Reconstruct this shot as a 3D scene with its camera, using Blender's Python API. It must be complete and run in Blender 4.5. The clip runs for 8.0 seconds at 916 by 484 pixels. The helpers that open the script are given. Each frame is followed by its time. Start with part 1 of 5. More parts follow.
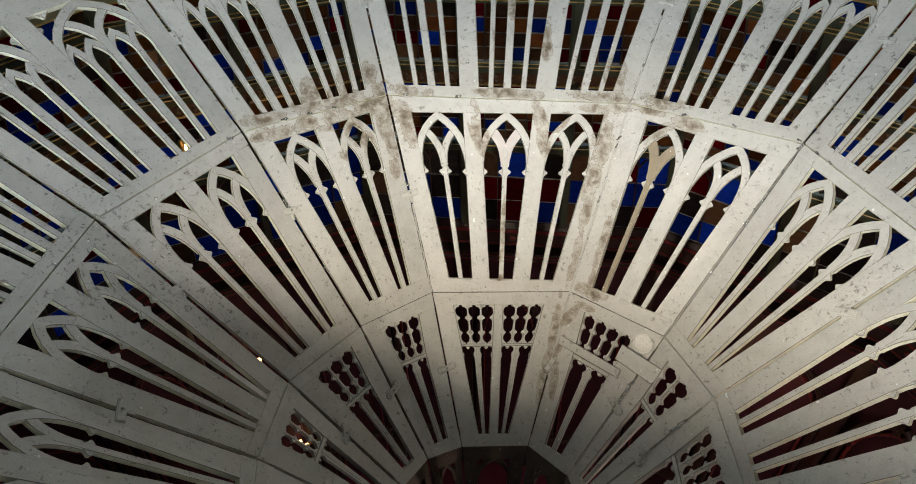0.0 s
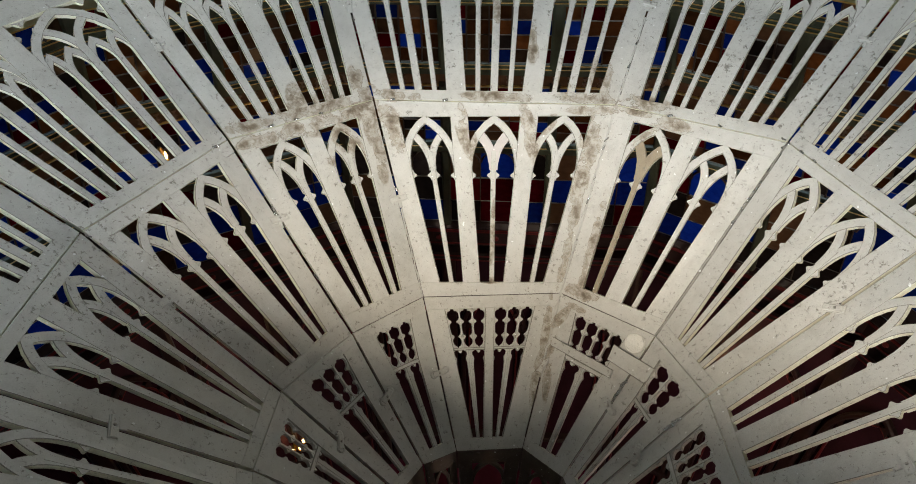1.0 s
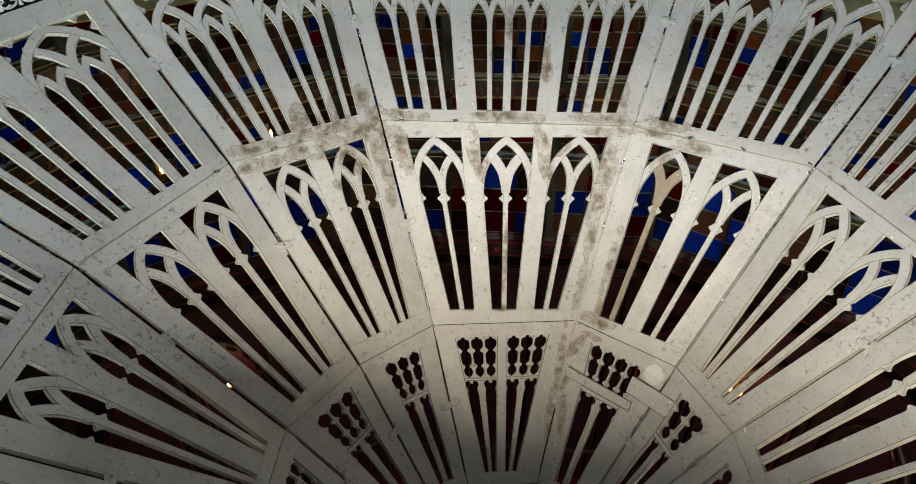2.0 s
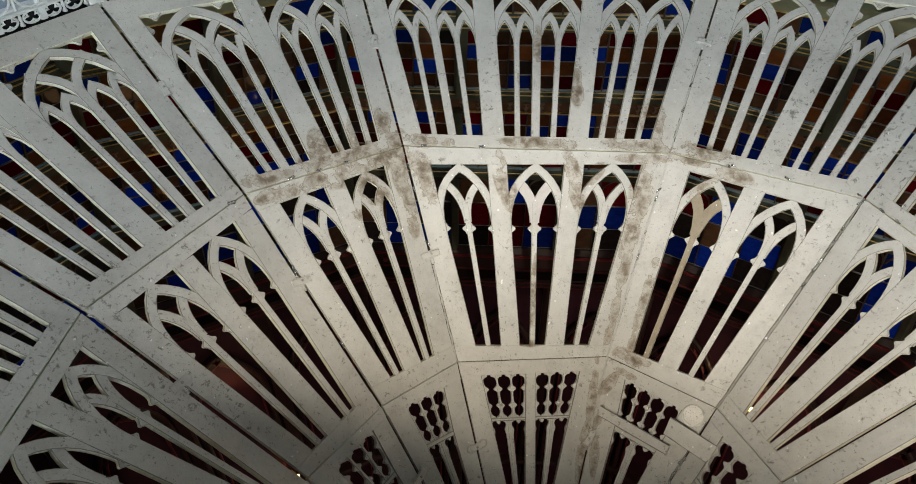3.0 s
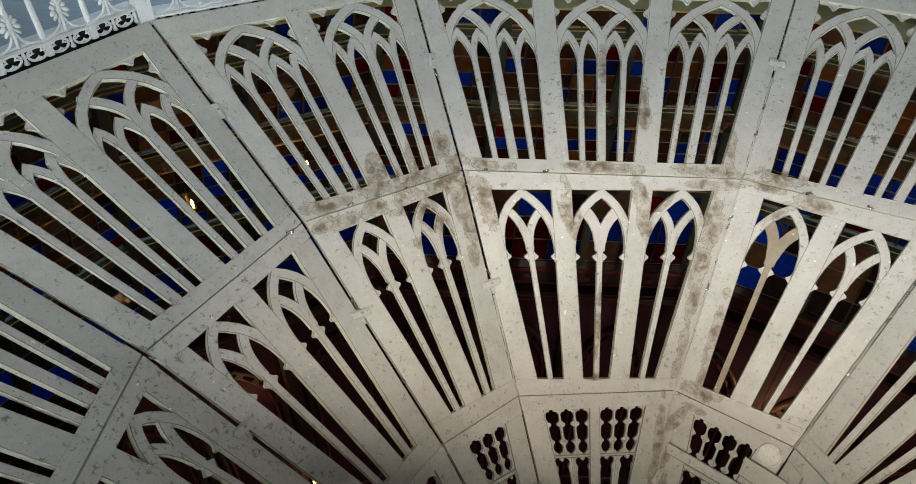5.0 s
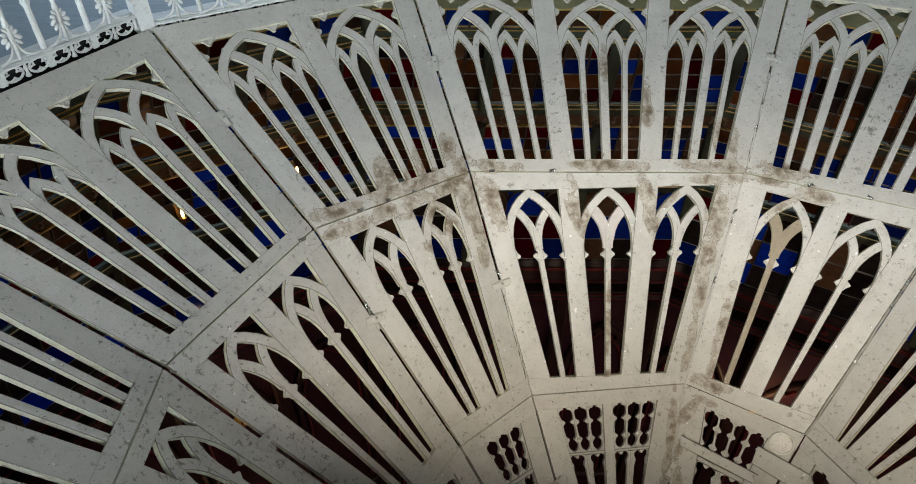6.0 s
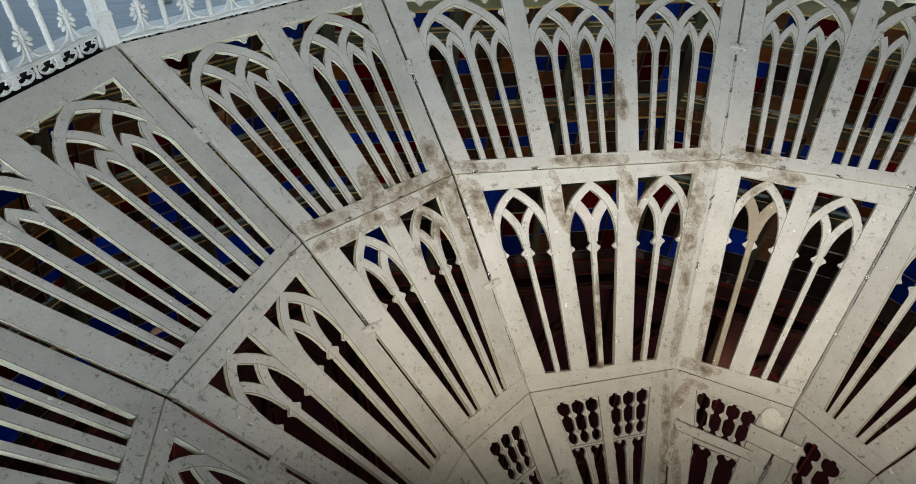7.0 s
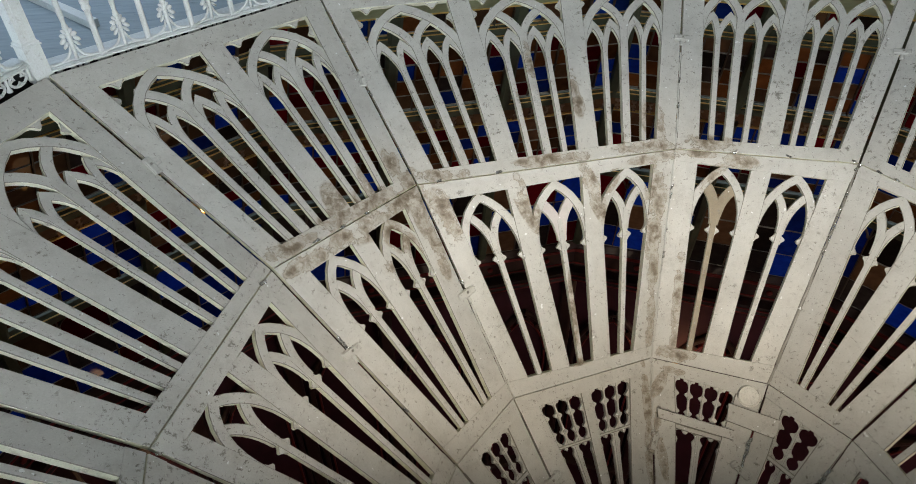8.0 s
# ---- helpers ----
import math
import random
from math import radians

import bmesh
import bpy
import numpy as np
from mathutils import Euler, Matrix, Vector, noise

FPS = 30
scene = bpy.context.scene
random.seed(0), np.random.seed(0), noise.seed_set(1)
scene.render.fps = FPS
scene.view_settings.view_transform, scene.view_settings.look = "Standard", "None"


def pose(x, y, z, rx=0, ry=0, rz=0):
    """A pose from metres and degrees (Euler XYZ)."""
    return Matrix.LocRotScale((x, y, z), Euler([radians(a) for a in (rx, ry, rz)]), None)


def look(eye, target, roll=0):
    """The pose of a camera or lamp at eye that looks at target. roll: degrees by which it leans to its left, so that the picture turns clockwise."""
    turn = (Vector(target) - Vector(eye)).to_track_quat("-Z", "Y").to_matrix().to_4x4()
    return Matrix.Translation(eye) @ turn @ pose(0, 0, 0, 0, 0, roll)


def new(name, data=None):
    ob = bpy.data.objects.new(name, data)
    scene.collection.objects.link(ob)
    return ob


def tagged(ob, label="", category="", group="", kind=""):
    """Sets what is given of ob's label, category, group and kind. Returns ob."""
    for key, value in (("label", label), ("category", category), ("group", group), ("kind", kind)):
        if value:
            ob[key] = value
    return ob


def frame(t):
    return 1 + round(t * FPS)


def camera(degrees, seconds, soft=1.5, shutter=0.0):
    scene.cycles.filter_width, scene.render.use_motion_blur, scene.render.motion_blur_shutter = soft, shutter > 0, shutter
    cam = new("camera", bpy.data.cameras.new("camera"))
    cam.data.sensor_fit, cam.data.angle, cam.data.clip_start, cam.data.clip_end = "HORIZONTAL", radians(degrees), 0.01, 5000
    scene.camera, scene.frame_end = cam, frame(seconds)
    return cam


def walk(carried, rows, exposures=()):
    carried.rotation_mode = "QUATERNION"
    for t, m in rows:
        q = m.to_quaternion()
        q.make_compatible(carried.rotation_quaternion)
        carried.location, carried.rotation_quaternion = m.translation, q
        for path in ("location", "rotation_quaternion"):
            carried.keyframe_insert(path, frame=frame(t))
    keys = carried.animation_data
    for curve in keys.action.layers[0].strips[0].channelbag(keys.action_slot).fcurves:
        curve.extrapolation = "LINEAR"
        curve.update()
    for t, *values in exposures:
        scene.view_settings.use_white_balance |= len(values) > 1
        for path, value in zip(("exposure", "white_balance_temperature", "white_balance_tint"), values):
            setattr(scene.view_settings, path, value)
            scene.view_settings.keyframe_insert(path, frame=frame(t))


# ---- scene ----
cam = camera(69.98, 8.0, soft=0.45)
Z0 = 3.5
ROWS = [
    (0.0, 0.1129, -1.2586, 6.8174, 49.076, 1.199, 6.339),
    (0.5, 0.0852, -1.2867, 6.8245, 49.077, 1.037, 4.584),
    (1.0, 0.0586, -1.2468, 6.8303, 49.022, 0.904, 4.165),
    (2.5, -0.1091, -0.9821, 6.8409, 49.025, 0.382, 3.378),
    (3.0, -0.1922, -0.8834, 6.8361, 49.274, 0.253, 3.233),
    (3.5, -0.2711, -0.7587, 6.8365, 49.356, 0.261, 3.263),
    (4.0, -0.3451, -0.6765, 6.8396, 49.455, 0.302, 3.353),
    (4.5, -0.4000, -0.7066, 6.8335, 49.526, 0.229, 3.371),
    (5.0, -0.4698, -0.7315, 6.8398, 49.464, 0.011, 3.238),
    (6.5, -0.6938, -0.7347, 6.8388, 49.696, 0.023, -2.325),
    (7.0, -0.7734, -0.7137, 6.8398, 49.689, 0.064, -5.463),
    (7.5, -0.8462, -0.6764, 6.8375, 49.753, 0.250, -9.297),
    (8.0, -0.9105, -0.6326, 6.8315, 49.887, 0.363, -13.186),
]
walk(cam, [(t, pose(x, y, z + Z0, rx, ry, rz)) for t, x, y, z, rx, ry, rz in ROWS], [(0.0, 0.12), (1.0, 0.10), (2.5, -0.02), (4.0, -0.12), (8.0, -0.12)])

# ---- world and lights ----
world = bpy.data.worlds.new("world")
scene.world = world
world.use_nodes = True
wn = world.node_tree
sky = wn.nodes.new("ShaderNodeTexSky")
sky.sky_type, sky.sun_disc = "NISHITA", False
sky.sun_elevation, sky.sun_rotation = radians(32), radians(50)
wn.nodes["Background"].inputs[1].default_value = 0.30
wn.links.new(sky.outputs[0], wn.nodes["Background"].inputs[0])


def area(name, eye, target, w, h, watts, color):
    data = bpy.data.lights.new(name, "AREA")
    data.shape, data.size, data.size_y, data.energy, data.color = "RECTANGLE", w, h, watts, color
    ob = new(name, data)
    ob.matrix_world = look(eye, target)
    return ob


def point(name, at, watts, color, radius):
    data = bpy.data.lights.new(name, "POINT")
    data.energy, data.color, data.shadow_soft_size = watts, color, radius
    ob = new(name, data)
    ob.location = at
    return ob


# daylight in the lantern's low windows, out of view and added for their light
area("unseen_window_light", (0.0, -3.08, 9.86), (0.0, 1.4, 9.1), 1.4, 0.42, 152, (0.86, 0.94, 1.0))
area("unseen_window_light", (-2.02, -2.60, 9.86), (0.7, 1.1, 9.1), 1.4, 0.42, 104, (0.89, 0.95, 0.98))
area("unseen_window_light", (2.02, -2.60, 9.86), (-0.7, 1.1, 9.1), 1.4, 0.42, 8, (0.92, 0.95, 0.96))
area("unseen_window_light", (3.70, 0.22, 9.64), (-1.0, 0.8, 9.4), 1.4, 0.34, 7, (0.80, 0.91, 1.0))
area("unseen_window_light", (-3.70, 0.22, 9.64), (1.0, 0.8, 9.4), 1.4, 0.34, 21, (0.66, 0.84, 1.0))
area("unseen_window_light", (-2.02, 3.02, 10.35), (-1.7, 1.7, 9.3), 1.4, 0.8, 11, (0.72, 0.88, 1.0))
# warm beam of an added, unseen lamp clamped to the rail behind the path
ADDEDLAMP, AIM = Vector((-0.40, -1.90, 10.44)), Vector((0.40, 1.15, 7.92))
beam_data = bpy.data.lights.new("added_beam_light", "SPOT")
beam_data.energy, beam_data.color, beam_data.shadow_soft_size = 380, (1.0, 0.875, 0.70), 0.02
beam_data.spot_size, beam_data.spot_blend = radians(42), 0.85
beam = new("added_beam_light", beam_data)
beam.matrix_world = look(ADDEDLAMP, AIM) @ Matrix.Diagonal((1.70, 1.0, 1.0, 1.0))


# ---- the rings of the funnel ----
def ring(Y, c0=0.22):
    """Corners of the twelve-sided ring whose front side lies at y = Y."""
    W, s = 0.73 * Y, (Y - c0) / 1.866
    pts = [Vector((-W / 2, Y))]
    for k, l in enumerate([W, s, s, s, s, s] * 2):
        a = radians(-30 * k)
        pts.append(pts[-1] + l * Vector((math.cos(a), math.sin(a))))
    return [(p.x, p.y) for p in pts[:12]]


def level(Y, z, c0, given):
    pts = ring(Y, c0)
    for j, p in given.items():
        pts[j % 12] = p
    return [Vector((*p, z + Z0)) for p in pts]


TOP = level(2.19, 5.853, 0.22, {0: (-0.856, 2.225), 1: (0.85, 2.24), 2: (1.87, 1.85), 3: (2.31, 0.89), -1: (-1.794, 1.663), -2: (-2.334, 0.692), -3: (-2.31, -0.32)})
AB = level(1.558, 5.28, 0.22, {2: (1.281, 1.265), 3: (1.56, 0.603), -1: (-1.169, 1.172), -2: (-1.505, 0.515), -3: (-1.50, -0.17), 0: (-0.58, 1.558), 1: (0.58, 1.558)})
BC0 = level(1.03, 4.55, 0.20, {0: (-0.315, 0.983), 1: (0.368, 1.065), 2: (0.784, 0.787), 3: (0.939, 0.456), -1: (-0.628, 0.738), -2: (-0.848, 0.371), -3: (-0.852, 0.001)})
CD = level(0.45, 4.06, 0.08, {0: (-0.114, 0.429), 1: (0.196, 0.465), -1: (-0.263, 0.349), 2: (0.378, 0.327), 3: (0.43, 0.19), -2: (-0.355, 0.20), -3: (-0.375, 0.03)})
# the lower seam lies a little down the pierced panels at some corners
DROP = {0: 0.022, 1: 0.034, 2: 0.014, 3: 0.004, -1: 0.030, -2: 0.004}
BC = [p + (q - p).normalized() * DROP.get(j if j < 6 else j - 12, 0.0) for j, (p, q) in enumerate(zip(BC0, CD))]
DE = [Vector((p.x * 0.78, 0.03 + p.y * 0.78, 3.30 + Z0)) for p in CD]


GAP = 0.004
# how far the panels stand back from each seam
SEAMS = {0: 0.004, 1: 0.003, 2: 0.005, 3: 0.005, -1: 0.007, -2: 0.009, -3: 0.007, -4: 0.006}


class Plane:
    """A facet's own coordinates: x to the right, y up the slope, n towards the axis; it follows the facet's slight twist."""

    def __init__(self, bl, br, tl, tr):
        bl, br, tl, tr = Vector(bl), Vector(br), Vector(tl), Vector(tr)
        self.o = (bl + br) / 2
        up = (tl + tr) / 2 - self.o
        x = ((br - bl).normalized() + (tr - tl).normalized()).normalized()
        self.y = (up - x * up.dot(x)).normalized()
        self.x, self.n = x, x.cross(self.y)
        self.bl, self.br, self.tl, self.tr = (self.flat(p) for p in (bl, br, tl, tr))
        self.warp = [(p - self.o).dot(self.n) for p in (bl, br, tl, tr)]
        self.H = (self.tl[1] + self.tr[1]) / 2

    gl = gr = GAP

    def flat(self, p):
        d = p - self.o
        return (d.dot(self.x), d.dot(self.y))

    def to(self, p, n=0.0):
        l, r = self.left(p[1]), self.right(p[1])
        u, k = (p[0] - l) / (r - l), p[1] / self.H
        a, b, c, d = self.warp
        w = (a * (1 - u) + b * u) * (1 - k) + (c * (1 - u) + d * u) * k
        return self.o + self.x * p[0] + self.y * p[1] + self.n * (n + w)

    def left(self, y):
        k = (y - self.bl[1]) / (self.tl[1] - self.bl[1])
        return self.bl[0] + k * (self.tl[0] - self.bl[0])

    def right(self, y):
        k = (y - self.br[1]) / (self.tr[1] - self.br[1])
        return self.br[0] + k * (self.tr[0] - self.br[0])

    def low(self, u):
        return self.bl[1] + u * (self.br[1] - self.bl[1])

    def high(self, u):
        return self.tl[1] + u * (self.tr[1] - self.tl[1])


def facet(lower, upper, j):
    a, b = j % 12, (j + 1) % 12
    P = Plane(lower[a], lower[b], upper[a], upper[b])
    P.gl, P.gr = SEAMS.get(a if a < 6 else a - 12, GAP), SEAMS.get(b if b < 6 else b - 12, GAP)
    return P


# ---- materials ----
def mat(name, rough=0.6, metal=0.0):
    m = bpy.data.materials.new(name)
    m.use_nodes = True
    b = m.node_tree.nodes["Principled BSDF"]
    b.inputs["Roughness"].default_value = rough
    b.inputs["Metallic"].default_value = metal
    return m, m.node_tree, b


def N(nt, kind, **kw):
    n = nt.nodes.new(kind)
    for k, v in kw.items():
        if k in n.inputs:
            n.inputs[k].default_value = v
    return n


def math_node(nt, op, a, b=None, clamp=False):
    n = nt.nodes.new("ShaderNodeMath")
    n.operation, n.use_clamp = op, clamp
    for i, v in enumerate((a, b)):
        if v is None:
            continue
        if isinstance(v, (int, float)):
            n.inputs[i].default_value = v
        else:
            nt.links.new(v, n.inputs[i])
    return n.outputs[0]


def ramp(nt, fac, stops):
    r = nt.nodes.new("ShaderNodeValToRGB")
    e = r.color_ramp.elements
    while len(e) < len(stops):
        e.new(0.5)
    for el, (p, c) in zip(e, stops):
        el.position = p
        el.color = (c, c, c, 1) if isinstance(c, (int, float)) else (*c, 1)
    nt.links.new(fac, r.inputs["Fac"])
    return r.outputs["Color"]


def mix(nt, fac, a, b):
    n = nt.nodes.new("ShaderNodeMix")
    n.data_type = "RGBA"
    for sock, v in ((n.inputs[0], fac), (n.inputs[6], a), (n.inputs[7], b)):
        if isinstance(v, (int, float)):
            sock.default_value = v
        elif isinstance(v, tuple):
            sock.default_value = (*v, 1)
        else:
            nt.links.new(v, sock)
    return n.outputs[2]


def noise_at(nt, vec, scale, detail=4.0, rough=0.6):
    n = N(nt, "ShaderNodeTexNoise", Scale=scale, Detail=detail, Roughness=rough)
    nt.links.new(vec, n.inputs["Vector"])
    return n.outputs["Fac"]


def plain(name, color, rough=0.6, metal=0.0, scale=9.0, amount=0.25, bump=0.15):
    m, nt, b = mat(name, rough, metal)
    tc = N(nt, "ShaderNodeTexCoord")
    v = tc.outputs["Object"]
    c = Vector(color)
    col = ramp(nt, noise_at(nt, v, scale, 6.0, 0.65), [(0.3, tuple(c * (1 - amount))), (0.7, tuple(c * (1 + amount * 0.4)))])
    nt.links.new(col, b.inputs["Base Color"])
    bp = N(nt, "ShaderNodeBump", Strength=bump, Distance=0.01)
    nt.links.new(noise_at(nt, v, scale * 7), bp.inputs["Height"])
    nt.links.new(bp.outputs["Normal"], b.inputs["Normal"])
    return m


# where water has stained the paint: side, then across and up its panel from one end to the other, and half the width
UPPER_STAINS = [
    (-1, 0.46, 0.045, 0.74, 0.040, 0.044), (-1, 0.04, 0.036, 0.25, 0.020, 0.026), (-1, 0.94, 0.090, 0.98, -0.02, 0.040), (-1, 0.93, 0.16, 0.95, 0.10, 0.034),
    (-1, 0.75, 0.17, 0.715, 0.06, 0.022), (-1, 0.52, 0.14, 0.51, 0.06, 0.032), (0, 0.01, 0.030, 0.16, 0.020, 0.022), (0, 0.42, 0.030, 0.62, 0.024, 0.020),
    (0, 0.80, 0.030, 0.98, 0.018, 0.020), (0, 0.90, 0.18, 0.93, 0.07, 0.040), (0, 0.505, 0.53, 0.509, 0.40, 0.022), (0, 0.767, 0.22, 0.781, 0.08, 0.026),
    (1, 0.08, 0.040, 0.27, 0.040, 0.030), (0, 0.628, 0.38, 0.638, 0.25, 0.026), (0, 0.45, 0.33, 0.46, 0.07, 0.016),
]
MIDDLE_STAINS = [
    (-1, 0.50, 0.945, 0.76, 0.925, 0.048), (-1, 0.28, 0.950, 0.55, 0.935, 0.032), (-1, 0.05, 0.941, 0.30, 0.944, 0.026), (-1, 0.80, 0.930, 0.99, 0.944, 0.030),
    (-1, 0.95, 0.90, 0.945, 0.78, 0.034), (-1, 0.95, 0.79, 0.925, 0.62, 0.024), (-1, 0.66, 0.91, 0.77, 0.76, 0.036), (-1, 0.53, 0.76, 0.60, 0.72, 0.022),
    (0, 0.05, 0.84, 0.062, 0.72, 0.036), (0, 0.355, 0.85, 0.395, 0.68, 0.030), (0, 0.632, 0.84, 0.69, 0.66, 0.026), (0, 0.925, 0.84, 0.94, 0.62, 0.036),
    (0, 0.935, 0.62, 0.94, 0.40, 0.026), (0, 0.84, 0.862, 0.98, 0.855, 0.016),
]
LOWER_RUNS = [
    (0, 0.94, 0.44, 0.955, 0.29, 0.020), (0, 0.957, 0.31, 0.966, 0.06, 0.016), (0, 0.711, 0.77, 0.745, 0.82, 0.022), (0, 0.509, 0.40, 0.493, 0.18, 0.013),
    (0, 0.44, 0.045, 0.54, 0.045, 0.012), (1, 0.125, 0.46, 0.172, 0.06, 0.015), (1, 0.12, 0.020, 0.31, 0.018, 0.026), (1, 0.29, 0.912, 0.42, 0.905, 0.024),
    (1, 0.02, 0.915, 0.20, 0.918, 0.016), (1, 0.21, 0.79, 0.27, 0.86, 0.022),
]
PIERCED_STAINS = [
    (0, 0.937, 0.66, 0.975, 0.40, 0.014), (0, 0.955, 0.40, 0.97, 0.24, 0.016), (1, 0.03, 0.60, 0.12, 0.675, 0.018), (1, 0.06, 0.53, 0.022, 0.42, 0.014),
    (1, 0.08, 0.40, 0.15, 0.28, 0.016), (1, 0.15, 0.705, 0.32, 0.715, 0.014),
]
# where the paint peels off in flakes
PEELING = [(-2, 0.0, 0.93, 0.20, 0.80, 0.20), (-3, 0.62, 0.93, 1.0, 0.93, 0.13), (-3, 0.55, 0.75, 0.62, 0.88, 0.12), (-2, 0.05, 0.75, 0.06, 0.35, 0.09), (-3, 0.92, 0.85, 0.94, 0.45, 0.10), (2, 0.93, 0.80, 0.95, 0.50, 0.07)]
UPPER_PEELING = [(1, 0.86, 0.60, 0.90, 0.10, 0.07), (1, 0.52, 0.70, 0.50, 0.10, 0.06), (-2, 0.05, 0.10, 0.30, 0.03, 0.06), (-3, 0.6, 0.03, 1.0, 0.03, 0.06), (0, 0.36, 0.5, 0.34, 0.2, 0.05), (2, 0.1, 0.5, 0.1, 0.1, 0.06)]


def patch(lower, upper, k, u0, y0, u1, y1, w):
    """Centre, turn and half-axes of a long patch on a panel."""
    P = facet(lower, upper, k % 12)
    ends = [P.to((P.left(y) + u * (P.right(y) - P.left(y)), y)) for u, y in ((u0, y0), (u1, y1))]
    along = ends[1] - ends[0]
    return (ends[0] + ends[1]) / 2, along.to_track_quat("X", "Z").to_euler(), (along.length / 2 + 0.6 * w, w, w)


STAINS = [patch(BC0, AB, *q) for q in MIDDLE_STAINS + LOWER_RUNS] + [patch(AB, TOP, *q) for q in UPPER_STAINS] + [patch(CD, BC0, *q) for q in PIERCED_STAINS]
FLAKES = [patch(BC0, AB, *q) for q in PEELING] + [patch(AB, TOP, *q) for q in UPPER_PEELING]


def nearness(nt, v, patches):
    """1 in the middle of the patches, 0 at their edges and beyond."""
    total = None
    for at, turn, size in patches:
        mp = nt.nodes.new("ShaderNodeMapping")
        mp.vector_type = "TEXTURE"
        mp.inputs["Location"].default_value, mp.inputs["Rotation"].default_value, mp.inputs["Scale"].default_value = at, turn, size
        nt.links.new(v, mp.inputs["Vector"])
        ln = nt.nodes.new("ShaderNodeVectorMath")
        ln.operation = "LENGTH"
        nt.links.new(mp.outputs["Vector"], ln.inputs[0])
        k = math_node(nt, "MULTIPLY_ADD", ln.outputs["Value"], -0.62)
        nt.nodes[-1].inputs[2].default_value = 1.0
        nt.nodes[-1].use_clamp = True
        total = k if total is None else math_node(nt, "MAXIMUM", total, k)
    return total


def paint(name, fresh, dirt, stains=True, chips=1.0, rough=0.48):
    """Old oil paint: blotches, grime, chips down to the primer, white flecks and brown water stains."""
    m, nt, b = mat(name, rough)
    g = N(nt, "ShaderNodeNewGeometry")
    v = g.outputs["Position"]
    oi = N(nt, "ShaderNodeObjectInfo")
    base = mix(nt, ramp(nt, noise_at(nt, v, 3.2, 5.0, 0.6), [(0.35, 0.0), (0.72, 1.0)]), fresh, tuple(Vector(fresh) * 0.86))
    fine = ramp(nt, noise_at(nt, v, 210.0, 4.0, 0.7), [(0.36, 0.0), (0.68, 0.30)])
    base = mix(nt, fine, base, dirt)
    # every board a little its own
    tone = math_node(nt, "MULTIPLY_ADD", oi.outputs["Random"], 0.07)
    nt.nodes[-1].inputs[2].default_value = 0.0
    base = mix(nt, tone, base, dirt)
    # long grime
    gr = ramp(nt, noise_at(nt, v, 17.0, 8.0, 0.72), [(0.48, 0.0), (0.78, 0.5)])
    base = mix(nt, gr, base, dirt)
    # scratches and small bruises
    warp = N(nt, "ShaderNodeTexNoise", Scale=30.0, Detail=3.0)
    nt.links.new(v, warp.inputs["Vector"])
    wv = nt.nodes.new("ShaderNodeVectorMath")
    wv.operation = "MULTIPLY_ADD"
    nt.links.new(warp.outputs["Color"], wv.inputs[0])
    wv.inputs[1].default_value = (0.03, 0.03, 0.03)
    nt.links.new(v, wv.inputs[2])
    n1 = noise_at(nt, wv.outputs[0], 47.0, 7.0, 0.70)
    n2 = noise_at(nt, v, 5.5, 4.0, 0.65)
    where = ramp(nt, n2, [(0.40, 0.0), (0.55, 1.0)])
    if stains:
        peel = nearness(nt, v, FLAKES)
        where = math_node(nt, "ADD", where, math_node(nt, "MULTIPLY", peel, 1.4), True)
        n1 = math_node(nt, "ADD", n1, math_node(nt, "MULTIPLY", peel, 0.045))
    chip = math_node(nt, "MULTIPLY", ramp(nt, n1, [(0.590, 0.0), (0.615, 1.0)]), where, True)
    base = mix(nt, math_node(nt, "MULTIPLY", chip, 0.64 * chips, True), base, (0.27, 0.25, 0.213))
    # the deeper heart of a chip, grey primer and wood
    heart = math_node(nt, "MULTIPLY", ramp(nt, n1, [(0.630, 0.0), (0.665, 1.0)]), where, True)
    base = mix(nt, math_node(nt, "MULTIPLY", heart, 0.62 * chips, True), base, (0.14, 0.125, 0.102))
    speck = ramp(nt, noise_at(nt, wv.outputs[0], 90.0, 3.0, 0.6), [(0.65, 0.0), (0.67, 1.0)])
    base = mix(nt, math_node(nt, "MULTIPLY", speck, 0.50 * chips, True), base, (0.15, 0.135, 0.11))
    # rubbed dirt in soft patches, grainy inside
    grain = ramp(nt, noise_at(nt, wv.outputs[0], 95.0, 5.0, 0.7), [(0.38, 0.0), (0.62, 1.0)])
    rub = math_node(nt, "MULTIPLY", ramp(nt, noise_at(nt, v, 7.5, 5.0, 0.55), [(0.565, 0.0), (0.70, 1.0)]), grain, True)
    base = mix(nt, math_node(nt, "MULTIPLY", rub, 0.36 * chips, True), base, (0.24, 0.22, 0.185))
    fl = ramp(nt, noise_at(nt, v, 52.0, 1.0, 0.4), [(0.774, 0.0), (0.782, 1.0)])
    base = mix(nt, math_node(nt, "MULTIPLY", fl, 0.8), base, (0.86, 0.87, 0.86))
